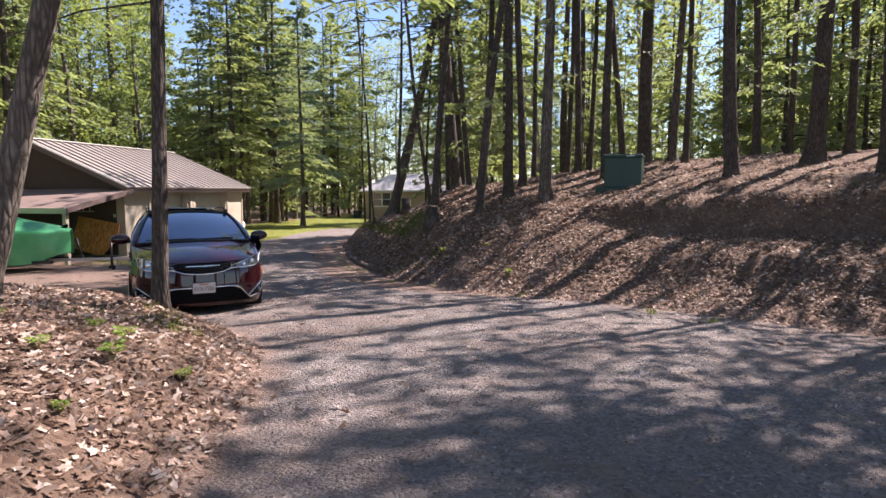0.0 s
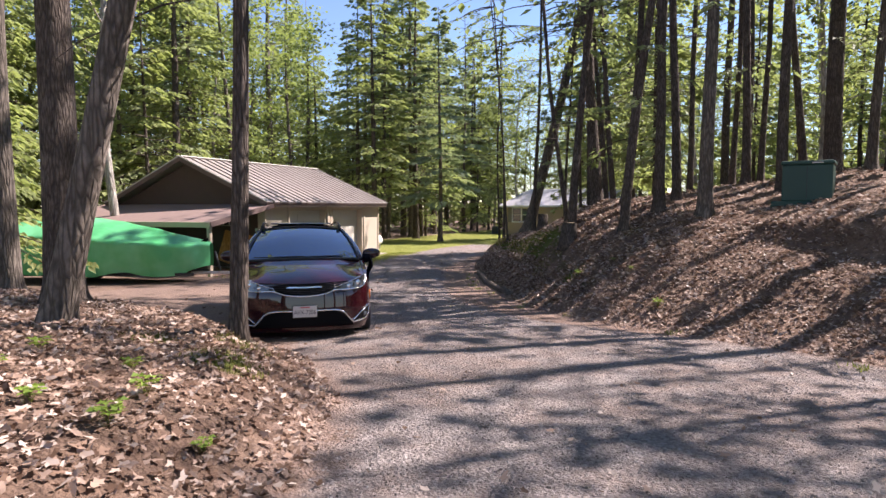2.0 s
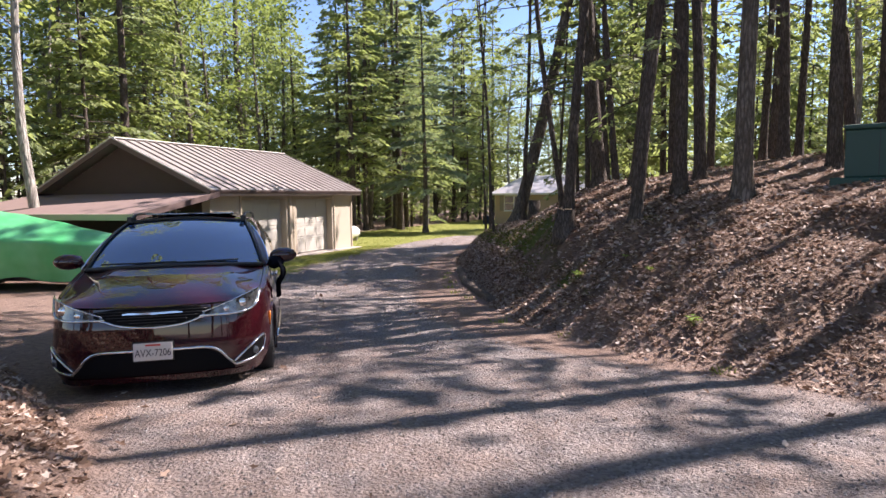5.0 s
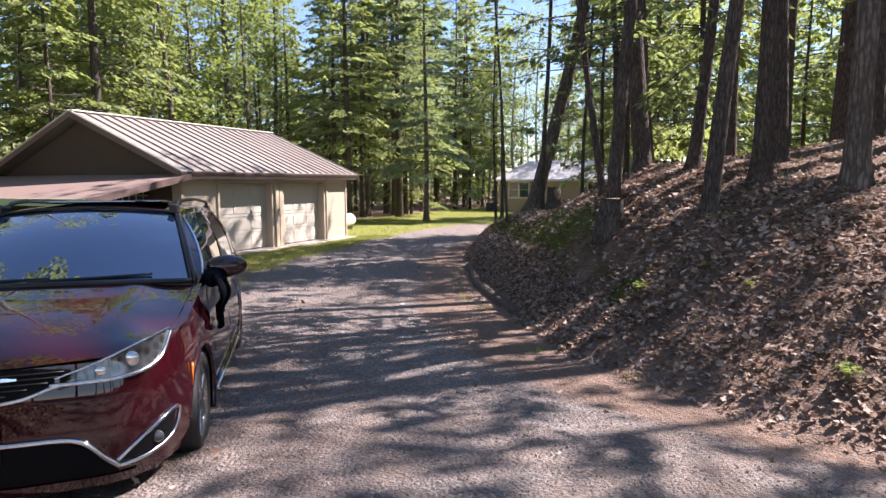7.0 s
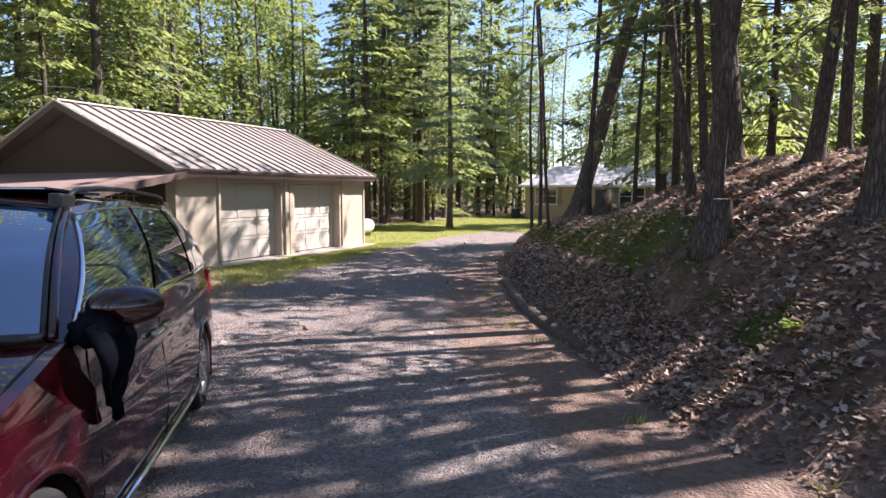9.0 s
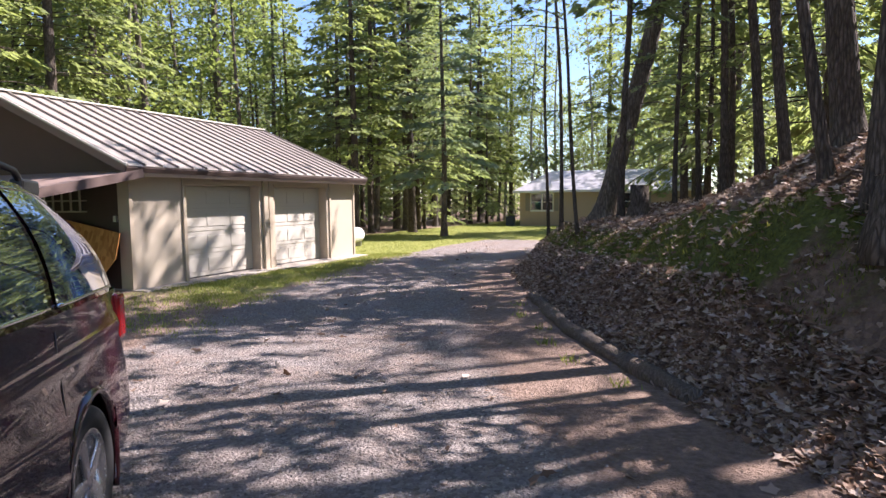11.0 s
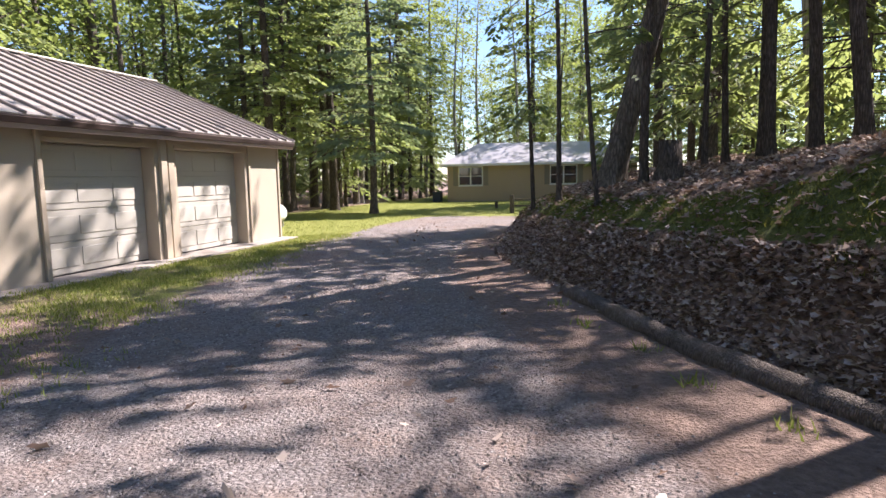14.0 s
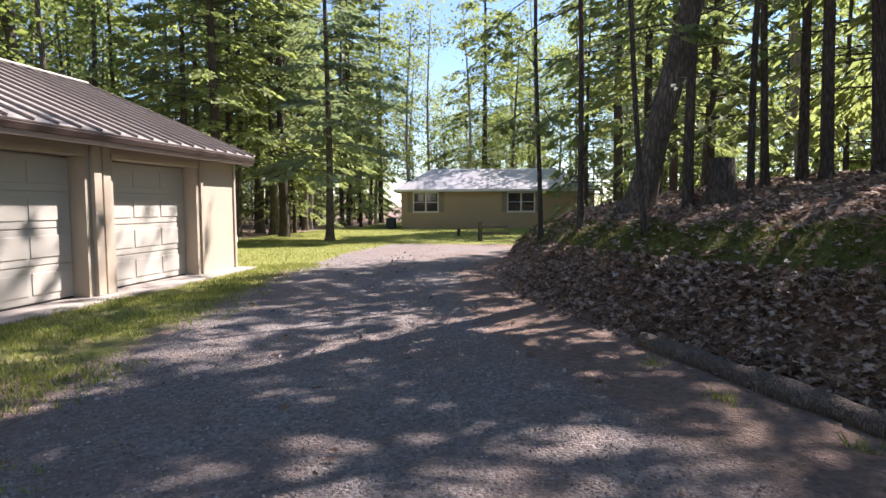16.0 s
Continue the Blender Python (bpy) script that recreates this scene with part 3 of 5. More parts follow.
# background woods, and unseen trees added for shade: a few kinds, repeated
def kinds():
    far = Matrix.Translation((0, 0, 0))
    out = [
        full_conifer(31, 19, 0.2, 4.0, 3.2, 30, 80, 0.235, 0.4).build("hemlock_tree", "tall green hemlock in the woods", BARK_DARK, NEEDLES_LIGHT, far, group="woods"),
        full_conifer(32, 22, 0.22, 7.0, 3.0, 26, 80, 0.24, 0.3).build("pine_tree", "tall green pine in the woods", BARK_GREY, NEEDLES_BLUE, far, group="woods"),
        broadleaf(33, 20, 0.18, 5, 3.2, 26, 96, 0.24).build("maple_tree", "slender maple with fresh leaves in the woods", BARK_GREY, LEAVES_MID, far, group="woods"),
        broadleaf(34, 18, 0.15, 4, 2.8, 24, 84, 0.22).build("aspen_tree", "young tree with yellow-green spring leaves", BARK_PALE, LEAVES_SPRING, far, group="woods"),
        full_conifer(35, 9, 0.09, 0.8, 1.9, 22, 50, 0.2, 0.45).build("young_hemlock", "young feathery hemlock in the undergrowth", BARK_DARK, NEEDLES_LIGHT, far, group="woods"),
        hill_pine(36, 21, 0.15, (0, 0), 3, 9, 12, 200).build("pine_tree", "bare dark pine trunk in the woods", BARK_DARK, NEEDLES, far, group="woods"),
    ]
    return out


KINDS = kinds()
placed = [(a, b) for a, b, *_ in HILL_TREES] + [(-4.1, 6.7), (-8, 7.5), (-5.6, 5.8), (-11, 8.7), (-19.5, 17.6), (-16.5, 39.7)]
first_used = set()


def plant(kind, x, y, s=1.0, turn=0.0):
    """The kind's own tree goes to its first place, copies to the rest."""
    m = spot(x, y, turn, s, s * random.uniform(0.9, 1.1))
    placed.append((x, y))
    if kind not in first_used:
        first_used.add(kind)
        KINDS[kind].matrix_basis = m
    else:
        copy_thing(KINDS[kind], m)


def free(x, y, gap):
    return all((x - a) ** 2 + (y - b) ** 2 > gap * gap for a, b in placed)


TALL = (19, 22, 20, 18, 9, 21)


def in_sun_gap(x, y, tall):
    """The woods north-east of the bank are thin, so the sun reaches bank and drive there."""
    across, along = x * 0.73 - y * 0.68, x * 0.68 + y * 0.73
    return -28 < across < -10.2 and along > 9 and tall > (along - 14) * 0.86 and random.random() < 0.8


def fill(x0, x1, y0, y1, count, weights, gap, keep=lambda x, y: True, lo=0.8, hi=1.2):
    made, tries = 0, 0
    while made < count and tries < count * 30:
        tries += 1
        x, y = random.uniform(x0, x1), random.uniform(y0, y1)
        if keep(x, y) and free(x, y, gap):
            kind, size = random.choices(range(6), weights)[0], random.uniform(lo, hi)
            if in_sun_gap(x, y, TALL[kind] * size):
                continue
            plant(kind, x, y, size, random.uniform(0, 360))
            made += 1


def off_hill(x, y):
    return signed_off(HILL_FOOT, x, y)[0] > 1.2


random.seed(5)


def not_gap(x, y):
    """Keeps the bright gap above the house open."""
    return not -0.26 < (x + 8) / max(1.0, y - 16) < -0.09


fill(-46, -24, 14, 46, 29, (5, 3, 4, 3, 4, 4), 2.2, lambda x, y: x < -24.5)
fill(-36, -18, 43, 75, 38, (4, 4, 3, 2, 1, 8), 1.8, lambda x, y: x < -19.5 - 0.05 * (y - 43) and not_gap(x, y))
fill(-24, 14, 67, 90, 17, (3, 2, 4, 5, 1, 2), 2.5, not_gap)
fill(-5, 14, 24.5, 52, 23, (1, 0, 2, 4, 6, 5), 1.9, lambda x, y: off_hill(x, y) and x > -2.6 - 0.06 * (y - 9))
fill(-5, 34, 50, 76, 18, (1, 1, 4, 6, 0, 2), 2.6, lambda x, y: x > -2.6 - 0.06 * (y - 9))
fill(21, 45, 14, 46, 9, (0, 0, 4, 5, 2, 2), 2.6)
# Unseen trees, added east of the drive to shade its first stretch.
for x, y, k, s in ((8.6, 6.6, 2, 0.9), (10.6, 9.6, 0, 0.95), (12.2, 5.6, 2, 1.0), (13.6, 10.6, 2, 1.0), (9.6, 13.2, 2, 0.9), (11.9, 15.2, 2, 0.95), (7.9, 10.8, 2, 0.8), (15.5, 7.5, 0, 1.0), (7.4, 2.6, 2, 0.85), (11.0, 1.8, 2, 0.95)):
    plant(k, x, y, s, y * 50)
fill(7, 28, 6, 40, 12, (0, 0, 3, 4, 1, 6), 2.6, lambda x, y: off_hill(x, y) and x > 8.5 and not (x < 14 and 15 < y < 24))
fill(-40, -13, -4, 13, 20, (3, 2, 3, 5, 3, 2), 2.4, lambda x, y: x < -13.5)
fill(-12, -4, -14, -1, 7, (2, 2, 3, 1, 0, 4), 2.6)
fill(6, 20, -16, 2, 5, (1, 1, 3, 2, 0, 4), 2.8)
fill(-90, 60, 92, 130, 14, (3, 2, 4, 3, 0, 2), 3.5, not_gap, 1.0, 1.5)
fill(-90, -48, 0, 90, 13, (4, 2, 4, 3, 1, 2), 3.5, lo=0.9, hi=1.3)
fill(30, 60, -10, 80, 4, (0, 0, 4, 4, 1, 2), 3.5, lo=0.9, hi=1.2)
fill(0, 26, 42, 62, 12, (0, 0, 0, 1, 3, 0), 2.5, off_hill, 0.6, 0.9)
fill(-44, -29, 13, 26, 5, (0, 0, 0, 0, 1, 0), 2.5, lo=0.7, hi=1.0)
fill(-44, -19, 52, 84, 24, (0, 0, 0, 0, 1, 0), 2.5, not_gap, 0.6, 1.0)
fill(-12, 45, 46, 92, 60, (1, 0, 1, 2, 9, 0), 2.4, lambda x, y: x > -2.6 - 0.06 * (y - 9) and not_gap(x, y), 0.85, 1.5)
fill(14, 45, 12, 50, 26, (0, 0, 1, 1, 8, 0), 2.4, lo=0.8, hi=1.3)
fill(-58, -25, 10, 60, 34, (1, 0, 1, 3, 7, 0), 2.3, lo=0.9, hi=1.6)
fill(-60, -20, 60, 100, 26, (1, 1, 1, 1, 7, 0), 2.6, not_gap, 1.0, 1.7)
fill(-26, -8, 74, 110, 16, (0, 0, 1, 6, 0, 0), 2.6, lo=0.7, hi=0.95)
fill(-24, -6, 62, 74, 8, (0, 0, 0, 1, 2, 0), 2.4, lo=0.4, hi=0.55)
for x, y, k, s in ((-19.6, 36.2, 0, 0.9), (-21.9, 41.7, 5, 1.1), (-24.0, 33.5, 2, 0.9), (-26.5, 30.0, 3, 0.9), (-24.5, 25.0, 0, 1.0), (-21.2, 46.5, 0, 0.8),
                   (-4.9, 33.0, 0, 0.6), (-3.6, 36.0, 0, 0.65), (-4.2, 29.5, 4, 0.8), (-25, 20, 4, 1.15), (-24.2, 16.6, 4, 1.0), (-27, 18.2, 0, 0.8), (-23.8, 22.6, 4, 1.2), (-22.5, 14.5, 4, 0.9), (-17.6, 62, 3, 1.0), (-13.5, 64, 3, 1.05), (-9.5, 63, 2, 0.95), (-20.2, 57, 4, 1.0), (-19.6, 72, 3, 1.0), (-17.2, 69, 3, 1.1), (-21.5, 66, 3, 0.95), (-15.0, 78, 3, 0.9)):
    plant(k, x, y, s, x * 40)


# ---------------------------------------------------------------- garage
PALE_PINK = plain("faded_pink_board", (0.4, 0.31, 0.28), 0.7, vary=0.15, scale=5)
RIB_METAL = plain("darker_roof_rib", (0.24, 0.2, 0.18), 0.45, vary=0.2, scale=3)
GX, GY0, GY1 = -14.5, 19.54, 27.74
GBACK, GTOP = -21.9, 2.29


def build_garage():
    top = holder("garage", pose(0, 0, 0), label="beige two-door garage with a brown metal roof", category="garage")

    def put(name, bm, mat, label="", parent=top):
        return part(name, bm, mat, parent, label)

    put("slab", boxed(GBACK, GX + 0.42, GY0 - 0.05, GY1 + 0.12, -0.35, 0.0, 0.01), CONCRETE, "cracked concrete slab")
    d1, d2, head = (20.93, 23.32), (23.86, 26.27), 2.08
    t = 0.32
    for a, b in ((GY0, d1[0]), (d1[1], d2[0]), (d2[1], GY1)):
        put("wall_panel", boxed(GX - t, GX, a, b, 0, GTOP), STUCCO, "beige stucco front wall")
    for a, b in (d1, d2):
        put("lintel", boxed(GX - t, GX, a, b, head, GTOP), STUCCO)
    put("end_wall", boxed(GBACK, GX - t, GY1 - t, GY1, 0, GTOP), STUCCO)
    put("back_wall", boxed(GBACK, GBACK + t, GY0 + t, GY1 - t, 0, GTOP), DARK_WOOD)
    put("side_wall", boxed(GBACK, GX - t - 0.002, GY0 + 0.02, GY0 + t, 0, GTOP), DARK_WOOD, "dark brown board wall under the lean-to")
    ridge_x, ridge_z = (GX + GBACK) / 2, 4.02
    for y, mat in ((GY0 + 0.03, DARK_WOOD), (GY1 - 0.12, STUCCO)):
        bm = bmesh.new()
        pts = [(GX, GTOP), (GBACK, GTOP), (ridge_x, ridge_z - 0.12)]
        a = [bm.verts.new((x, y, z)) for x, z in pts]
        b = [bm.verts.new((x, y + 0.1, z)) for x, z in pts]
        bm.faces.new(a), bm.faces.new(b[::-1])
        for i in range(3):
            j = (i + 1) % 3
            bm.faces.new((a[j], a[i], b[i], b[j]))
        bmesh.ops.recalc_face_normals(bm, faces=bm.faces)
        put("gable", bm, mat)
    # trim posts and battens on the front
    for a, b, w in ((20.83, 20.91, 0.05), (23.40, 23.56, 0.07), (23.62, 23.78, 0.05), (26.35, 26.43, 0.04), (GY0 - 0.03, GY0 + 0.05, 0.03), (GY1 - 0.06, GY1 + 0.02, 0.03)):
        put("trim_board", boxed(GX + 0.003, GX + w, a, b, 0.003, GTOP - 0.05, 0.006), BEIGE_TRIM)
    for a, b in (d1, d2):
        put("door_header", boxed(GX + 0.003, GX + 0.03, a - 0.02, b + 0.02, head, head + 0.07, 0.005), BEIGE_TRIM)
        for s in (a, b):
            put("door_jamb", boxed(GX - 0.3, GX - 0.002, s + (0.002 if s == a else -0.03), s + (0.03 if s == a else -0.002), 0.003, head - 0.003), BEIGE_TRIM)
        door = part("garage_door", boxed(GX - 0.315, GX - 0.28, a + 0.032, b - 0.032, 0.02, head - 0.01), DOOR_PAINT, top, "off-white sectional garage door, closed")
        rows, cols = 4, 3
        for i in range(rows):
            z0 = 0.03 + i * (head - 0.04) / rows
            z1 = z0 + (head - 0.04) / rows - 0.018
            part("door_section", boxed(GX - 0.278, GX - 0.263, a + 0.04, b - 0.04, z0, z1, 0.004), DOOR_PAINT, door)
            for j in range(cols):
                w = (b - a - 0.14) / cols
                y0 = a + 0.07 + j * w + 0.035
                part("door_panel", boxed(GX - 0.262, GX - 0.251, y0, y0 + w - 0.07, z0 + 0.1, z1 - 0.09, 0.007), DOOR_PAINT, door)
        part("bottom_seal", boxed(GX - 0.315, GX - 0.27, a + 0.035, b - 0.035, 0.002, 0.018), BLACK, door)
    # roof: two slopes with raised ribs
    ex, ez = -14.12, 2.40
    run = ridge_x - ex
    slope = math.atan2(4.13 - ez, -run)
    ln = math.hypot(run, 4.13 - ez)
    y0, y1 = 19.2, 27.98
    for side in (1, -1):
        m = Matrix.Translation((ridge_x, 0, 4.13)) @ Matrix.Rotation(side * slope, 4, "Y") if side == 1 else \
            Matrix.Translation((ridge_x, 0, 4.13)) @ Matrix.Rotation(math.pi, 4, "Z") @ Matrix.Translation((0, -(y0 + y1), 0)) @ Matrix.Rotation(slope, 4, "Y")
        sheet = part("roof", boxed(0, ln, y0, y1, -0.02, 0.0, m=m), ROOF_METAL, top, "brown-grey ribbed metal roof")
        n = 22
        for i in range(n + 1):
            y = y0 + 0.03 + (y1 - y0 - 0.06) * i / n
            bm = bmesh.new()
            box(bm, 0.02, ln - 0.002, y - 0.02, y + 0.02, 0.001, 0.045, 0.008, m=m)
            part("roof_rib", bm, RIB_METAL, sheet)
        put("fascia", boxed(ln - 0.03, ln - 0.002, y0 + 0.01, y1 - 0.01, -0.17, -0.024, m=m), BROWN_TRIM)
        put("gutter_edge", boxed(ln - 0.001, ln + 0.03, y0, y1, -0.125, -0.03, 0.008, m=m), DARK_WOOD)
        put("drip_board", boxed(ln - 0.001, ln + 0.016, y0, y1, -0.205, -0.128, 0.006, m=m), PALE_PINK)
        for y in (y0, y1 - 0.03):
            put("rake_board", boxed(0.0, ln - 0.035, y + 0.002, y + 0.03, -0.16, -0.022, m=m), BROWN_TRIM)
            put("rake_edge", boxed(0.0, ln, y - 0.02, y + 0.05, 0.002, 0.035, 0.006, m=m), PALE_EDGE, "pale metal edge strip")
    put("ridge_cap", boxed(ridge_x - 0.14, ridge_x + 0.14, y0, y1, 4.125, 4.165, 0.015), PALE_EDGE)
    put("soffit", boxed(GX + 0.002, ex - 0.05, y0 + 0.05, y1 - 0.05, GTOP - 0.03, GTOP - 0.005), BEIGE_TRIM)
    # lean-to over the south side
    ly, lz0, lz1 = 16.5, 2.33, 1.74
    bm = bmesh.new()
    ang = math.atan2(lz0 - lz1, GY0 - ly)
    m = Matrix.Translation((0, GY0 - 0.02, lz0)) @ Matrix.Rotation(ang, 4, "X")
    wl = math.hypot(GY0 - ly, lz0 - lz1)
    put("lean_to_roof", box(bm, GBACK - 0.8, -14.1, -wl, 0, -0.05, 0.0, m=m), SHINGLE, "low brown shingled lean-to roof strewn with leaves")
    put("lean_to_fascia", boxed(-14.098, -14.07, -wl, 0, -0.15, 0.012, m=m), BROWN_TRIM, "faded reddish-brown fascia board")
    put("lean_to_eave", boxed(GBACK - 0.8, -14.1, -wl - 0.03, -wl - 0.002, -0.16, 0.01, m=m), BEIGE_TRIM)
    for x in (-14.3, -17.6, -21.0):
        put("post", boxed(x - 0.06, x + 0.06, ly + 0.1, ly + 0.22, -0.2, lz1 - 0.04, 0.006), BEIGE_TRIM)
    put("beam", boxed(GBACK, -14.25, ly + 0.1, ly + 0.2, lz1 - 0.16, lz1 - 0.045), DARK_WOOD)
    for i in range(9):
        x = -14.6 - i * 0.85
        put("rafter", boxed(x - 0.025, x + 0.025, -wl + 0.1, -0.05, -0.15, -0.052, m=m), DARK_WOOD)
    # rack on the side wall
    for z in (1.52, 1.74):
        put("rack_rail", boxed(-17.2, -15.72, GY0 - 0.06, GY0 + 0.015, z, z + 0.03), BEIGE_TRIM)
    for i in range(5):
        put("rack_bar", boxed(-16.95 + i * 0.27, -16.92 + i * 0.27, GY0 - 0.05, GY0 - 0.02, 1.55, 2.05), BEIGE_TRIM)
    put("outlet_box", boxed(-14.93, -14.85, GY0 - 0.04, GY0 + 0.015, 1.33, 1.45, 0.006), STEEL)
    return top


build_garage()


def build_osb():
    top = holder("osb_sheet", pose(0, 0, 0), label="orange chipboard sheet with a cut corner leaning on the wall", category="board")
    bm = bmesh.new()
    out = [(-14.62, 0.62), (-14.6, 1.12), (-16.25, 1.38), (-16.45, 0.3), (-15.35, 0.03), (-15.1, 0.05)]
    a = [bm.verts.new((x, GY0 - 0.09 - (1.4 - z) * 0.22, z)) for x, z in out]
    b = [bm.verts.new((x, GY0 - 0.105 - (1.4 - z) * 0.22, z)) for x, z in out]
    bm.faces.new(a), bm.faces.new(b[::-1])
    for i in range(len(out)):
        j = (i + 1) % len(out)
        bm.faces.new((a[j], a[i], b[i], b[j]))
    bmesh.ops.recalc_face_normals(bm, faces=bm.faces)
    part("sheet", bm, OSB, top)


build_osb()


# ---------------------------------------------------------------- house
SIDING = plain("tan_lap_siding", (0.47, 0.345, 0.225), 0.7, vary=0.06, scale=4)
WHITE = plain("white_window_paint", (0.75, 0.73, 0.68), 0.5, vary=0.05)
SHUTTER = plain("taupe_shutter", (0.26, 0.215, 0.16), 0.65, vary=0.1)


def build_house():
    at = Matrix.Translation((-16.6, 54.0, -0.2)) @ Matrix.Rotation(radians(8.5), 4, "Z")
    top = holder("house", at, label="low tan house with lap siding and pale metal roof", category="house")
    L, W, H = 12.5, 7.2, 2.5

    def put(name, bm, mat, label="", parent=top):
        return part(name, bm, mat, parent, label)

    wins = ((0.75, 2.4), (6.85, 8.65))
    z0, z1 = 1.06, 2.34
    cuts = [0.0] + [v for w in wins for v in w] + [L]
    for i in range(0, len(cuts), 2):
        put("wall_panel", boxed(cuts[i], cuts[i + 1], 0, 0.15, 0, H), SIDING)
    for a, b in wins:
        put("wall_panel", boxed(a, b, 0, 0.15, 0, z0), SIDING)
        put("lintel", boxed(a, b, 0, 0.15, z1, H), SIDING)
    put("left_wall", boxed(0, 0.15, 0.15, W, 0, H), SIDING)
    put("right_wall", boxed(L - 0.15, L, 0.15, W, 0, H), SIDING)
    put("back_wall", boxed(0.15, L - 0.15, W - 0.15, W, 0, H), SIDING)
    rows = 14
    for i in range(rows):
        z = 0.05 + i * H / rows
        spans = [(0.0, L)]
        if z + 0.17 > z0 and z < z1:
            spans = [(0.0, 0.75), (2.4, 6.85), (8.65, L)]
        for a, b in spans:
            put("siding_board", boxed(a, b, -0.022, -0.001, z, z + 0.165, m=None), SIDING)
    put("foundation", boxed(-0.01, L + 0.01, -0.035, 0.1, -0.3, 0.04), CONCRETE)
    for a, b in wins:
        win = holder("window", None, label="white double window with paired sashes")
        win.parent = top
        fr = bmesh.new()
        mid = (a + b) / 2
        for x0, x1, c0, c1 in ((a, b, z0, z0 + 0.07), (a, b, z1 - 0.07, z1), (a, a + 0.07, z0 + 0.07, z1 - 0.07), (b - 0.07, b, z0 + 0.07, z1 - 0.07), (mid - 0.05, mid + 0.05, z0 + 0.07, z1 - 0.07)):
            box(fr, x0, x1, -0.035, 0.06, c0, c1)
        part("window_frame", fr, WHITE, win)
        for x0, x1 in ((a + 0.07, mid - 0.05), (mid + 0.05, b - 0.07)):
            part("pane", boxed(x0, x1, 0.02, 0.03, z0 + 0.07, z1 - 0.07), GLASS_DARK, win)
            part("glazing_bar", boxed(x0, x1, 0.0, 0.019, (z0 + z1) / 2 - 0.02, (z0 + z1) / 2 + 0.02), WHITE, win)
        part("window_sill", boxed(a - 0.03, b + 0.03, -0.07, -0.0, z0 - 0.05, z0 - 0.002), WHITE, win)
        for x0, x1 in ((a - 0.36, a - 0.04), (b + 0.04, b + 0.36)):
            put("shutter", boxed(x0, x1, -0.06, -0.025, z0, z1, 0.008), SHUTTER)
    # hipped roof
    o, rz, inset = 0.45, 1.55, 1.9
    bm = bmesh.new()
    c = [bm.verts.new(p) for p in ((-o, -o, H), (L + o, -o, H), (L + o, W + o, H), (-o, W + o, H))]
    r = [bm.verts.new(p) for p in ((inset, W / 2, H + rz), (L - inset, W / 2, H + rz))]
    for f in ((c[0], c[1], r[1], r[0]), (c[1], c[2], r[1]), (c[2], c[3], r[0], r[1]), (c[3], c[0], r[0]), (c[3], c[2], c[1], c[0])):
        bm.faces.new(f)
    put("roof", bm, HOUSE_ROOF, "pale grey metal roof")
    put("fascia", boxed(-o, L + o, -o - 0.025, -o + 0.0, H - 0.13, H + 0.02), WHITE)
    put("fascia", boxed(-o - 0.025, -o, -o, W + o, H - 0.13, H + 0.02), WHITE)
    return top


build_house()


# ---------------------------------------------------------------- minivan
pm = Mat("dark_red_metallic_paint", 0.4, 0.0, 0.05)
pm.colour(pm.mix(pm.noise(900, 2), (0.016, 0.0009, 0.0025), (0.032, 0.0018, 0.005)))
pm.b.inputs["Coat Weight"].default_value, pm.b.inputs["Coat Roughness"].default_value, pm.b.inputs["Coat IOR"].default_value = 1.0, 0.02, 1.65
PAINT = pm.m
cm = Mat("chrome_trim", 0.12, 1.0)
cm.colour((0.75, 0.75, 0.76))
CHROME = cm.m
wm = Mat("sky_blue_glass", 0.02, 0, 1.0)
# Blue base colour stands in for part of the mirrored sky.
wm.colour((0.012, 0.04, 0.105))
wm.b.inputs["Coat Weight"].default_value, wm.b.inputs["Coat Roughness"].default_value, wm.b.inputs["Coat IOR"].default_value = 1.0, 0.01, 2.35
WINDSCREEN = wm.m
lm = Mat("headlamp_lens", 0.05, 0.0, 0.9)
lm.colour(lm.mix(lm.cells(18, "F1", "Distance"), (0.012, 0.013, 0.015), (0.12, 0.13, 0.14)))
lm.b.inputs["Coat Weight"].default_value = 1.0
LENS = lm.m
RIM = plain("silver_alloy", (0.5, 0.5, 0.52), 0.25, 0.9, 0.08)
GRILLE = plain("black_grille", (0.006, 0.006, 0.007), 0.8, vary=0.2, spec=0.1)
TAIL = plain("red_tail_lamp", (0.35, 0.015, 0.015), 0.12, vary=0.1)
AMBER = plain("amber_reflector", (0.6, 0.16, 0.02), 0.2)
PLATE = plain("pale_number_plate", (0.62, 0.58, 0.54), 0.45, vary=0.05)
PLATE_INK = plain("dark_plate_ink", (0.06, 0.05, 0.06), 0.5)
PLATE_RED = plain("red_plate_ink", (0.5, 0.06, 0.05), 0.5)
CLOTH = plain("black_cloth", (0.004, 0.005, 0.009), 1.0, vary=0.3, scale=12, bump=0.4, spec=0.05)
MASK_BLACK = plain("satin_black_plastic", (0.015, 0.015, 0.016), 0.45, vary=0.2)

OUTLINE = [(0, 0), (0.3, 0.012), (0.6, 0.055), (0.75, 0.13), (0.85, 0.26), (0.92, 0.46), (0.965, 0.75), (0.99, 1.3), (1.0, 2.5), (0.99, 4.0), (0.955, 4.65), (0.88, 4.98), (0.6, 5.12), (0, 5.17)]
TUCK = [(0.18, 0.07), (0.3, 0.02), (0.5, 0.0), (0.7, 0.012), (0.85, 0.035), (1.0, 0.05), (1.2, 0.06)]
EDGE_Z = [(0, 0.86), (0.5, 0.905), (1.3, 1.115), (3.0, 1.125), (4.95, 1.15), (5.2, 1.1)]


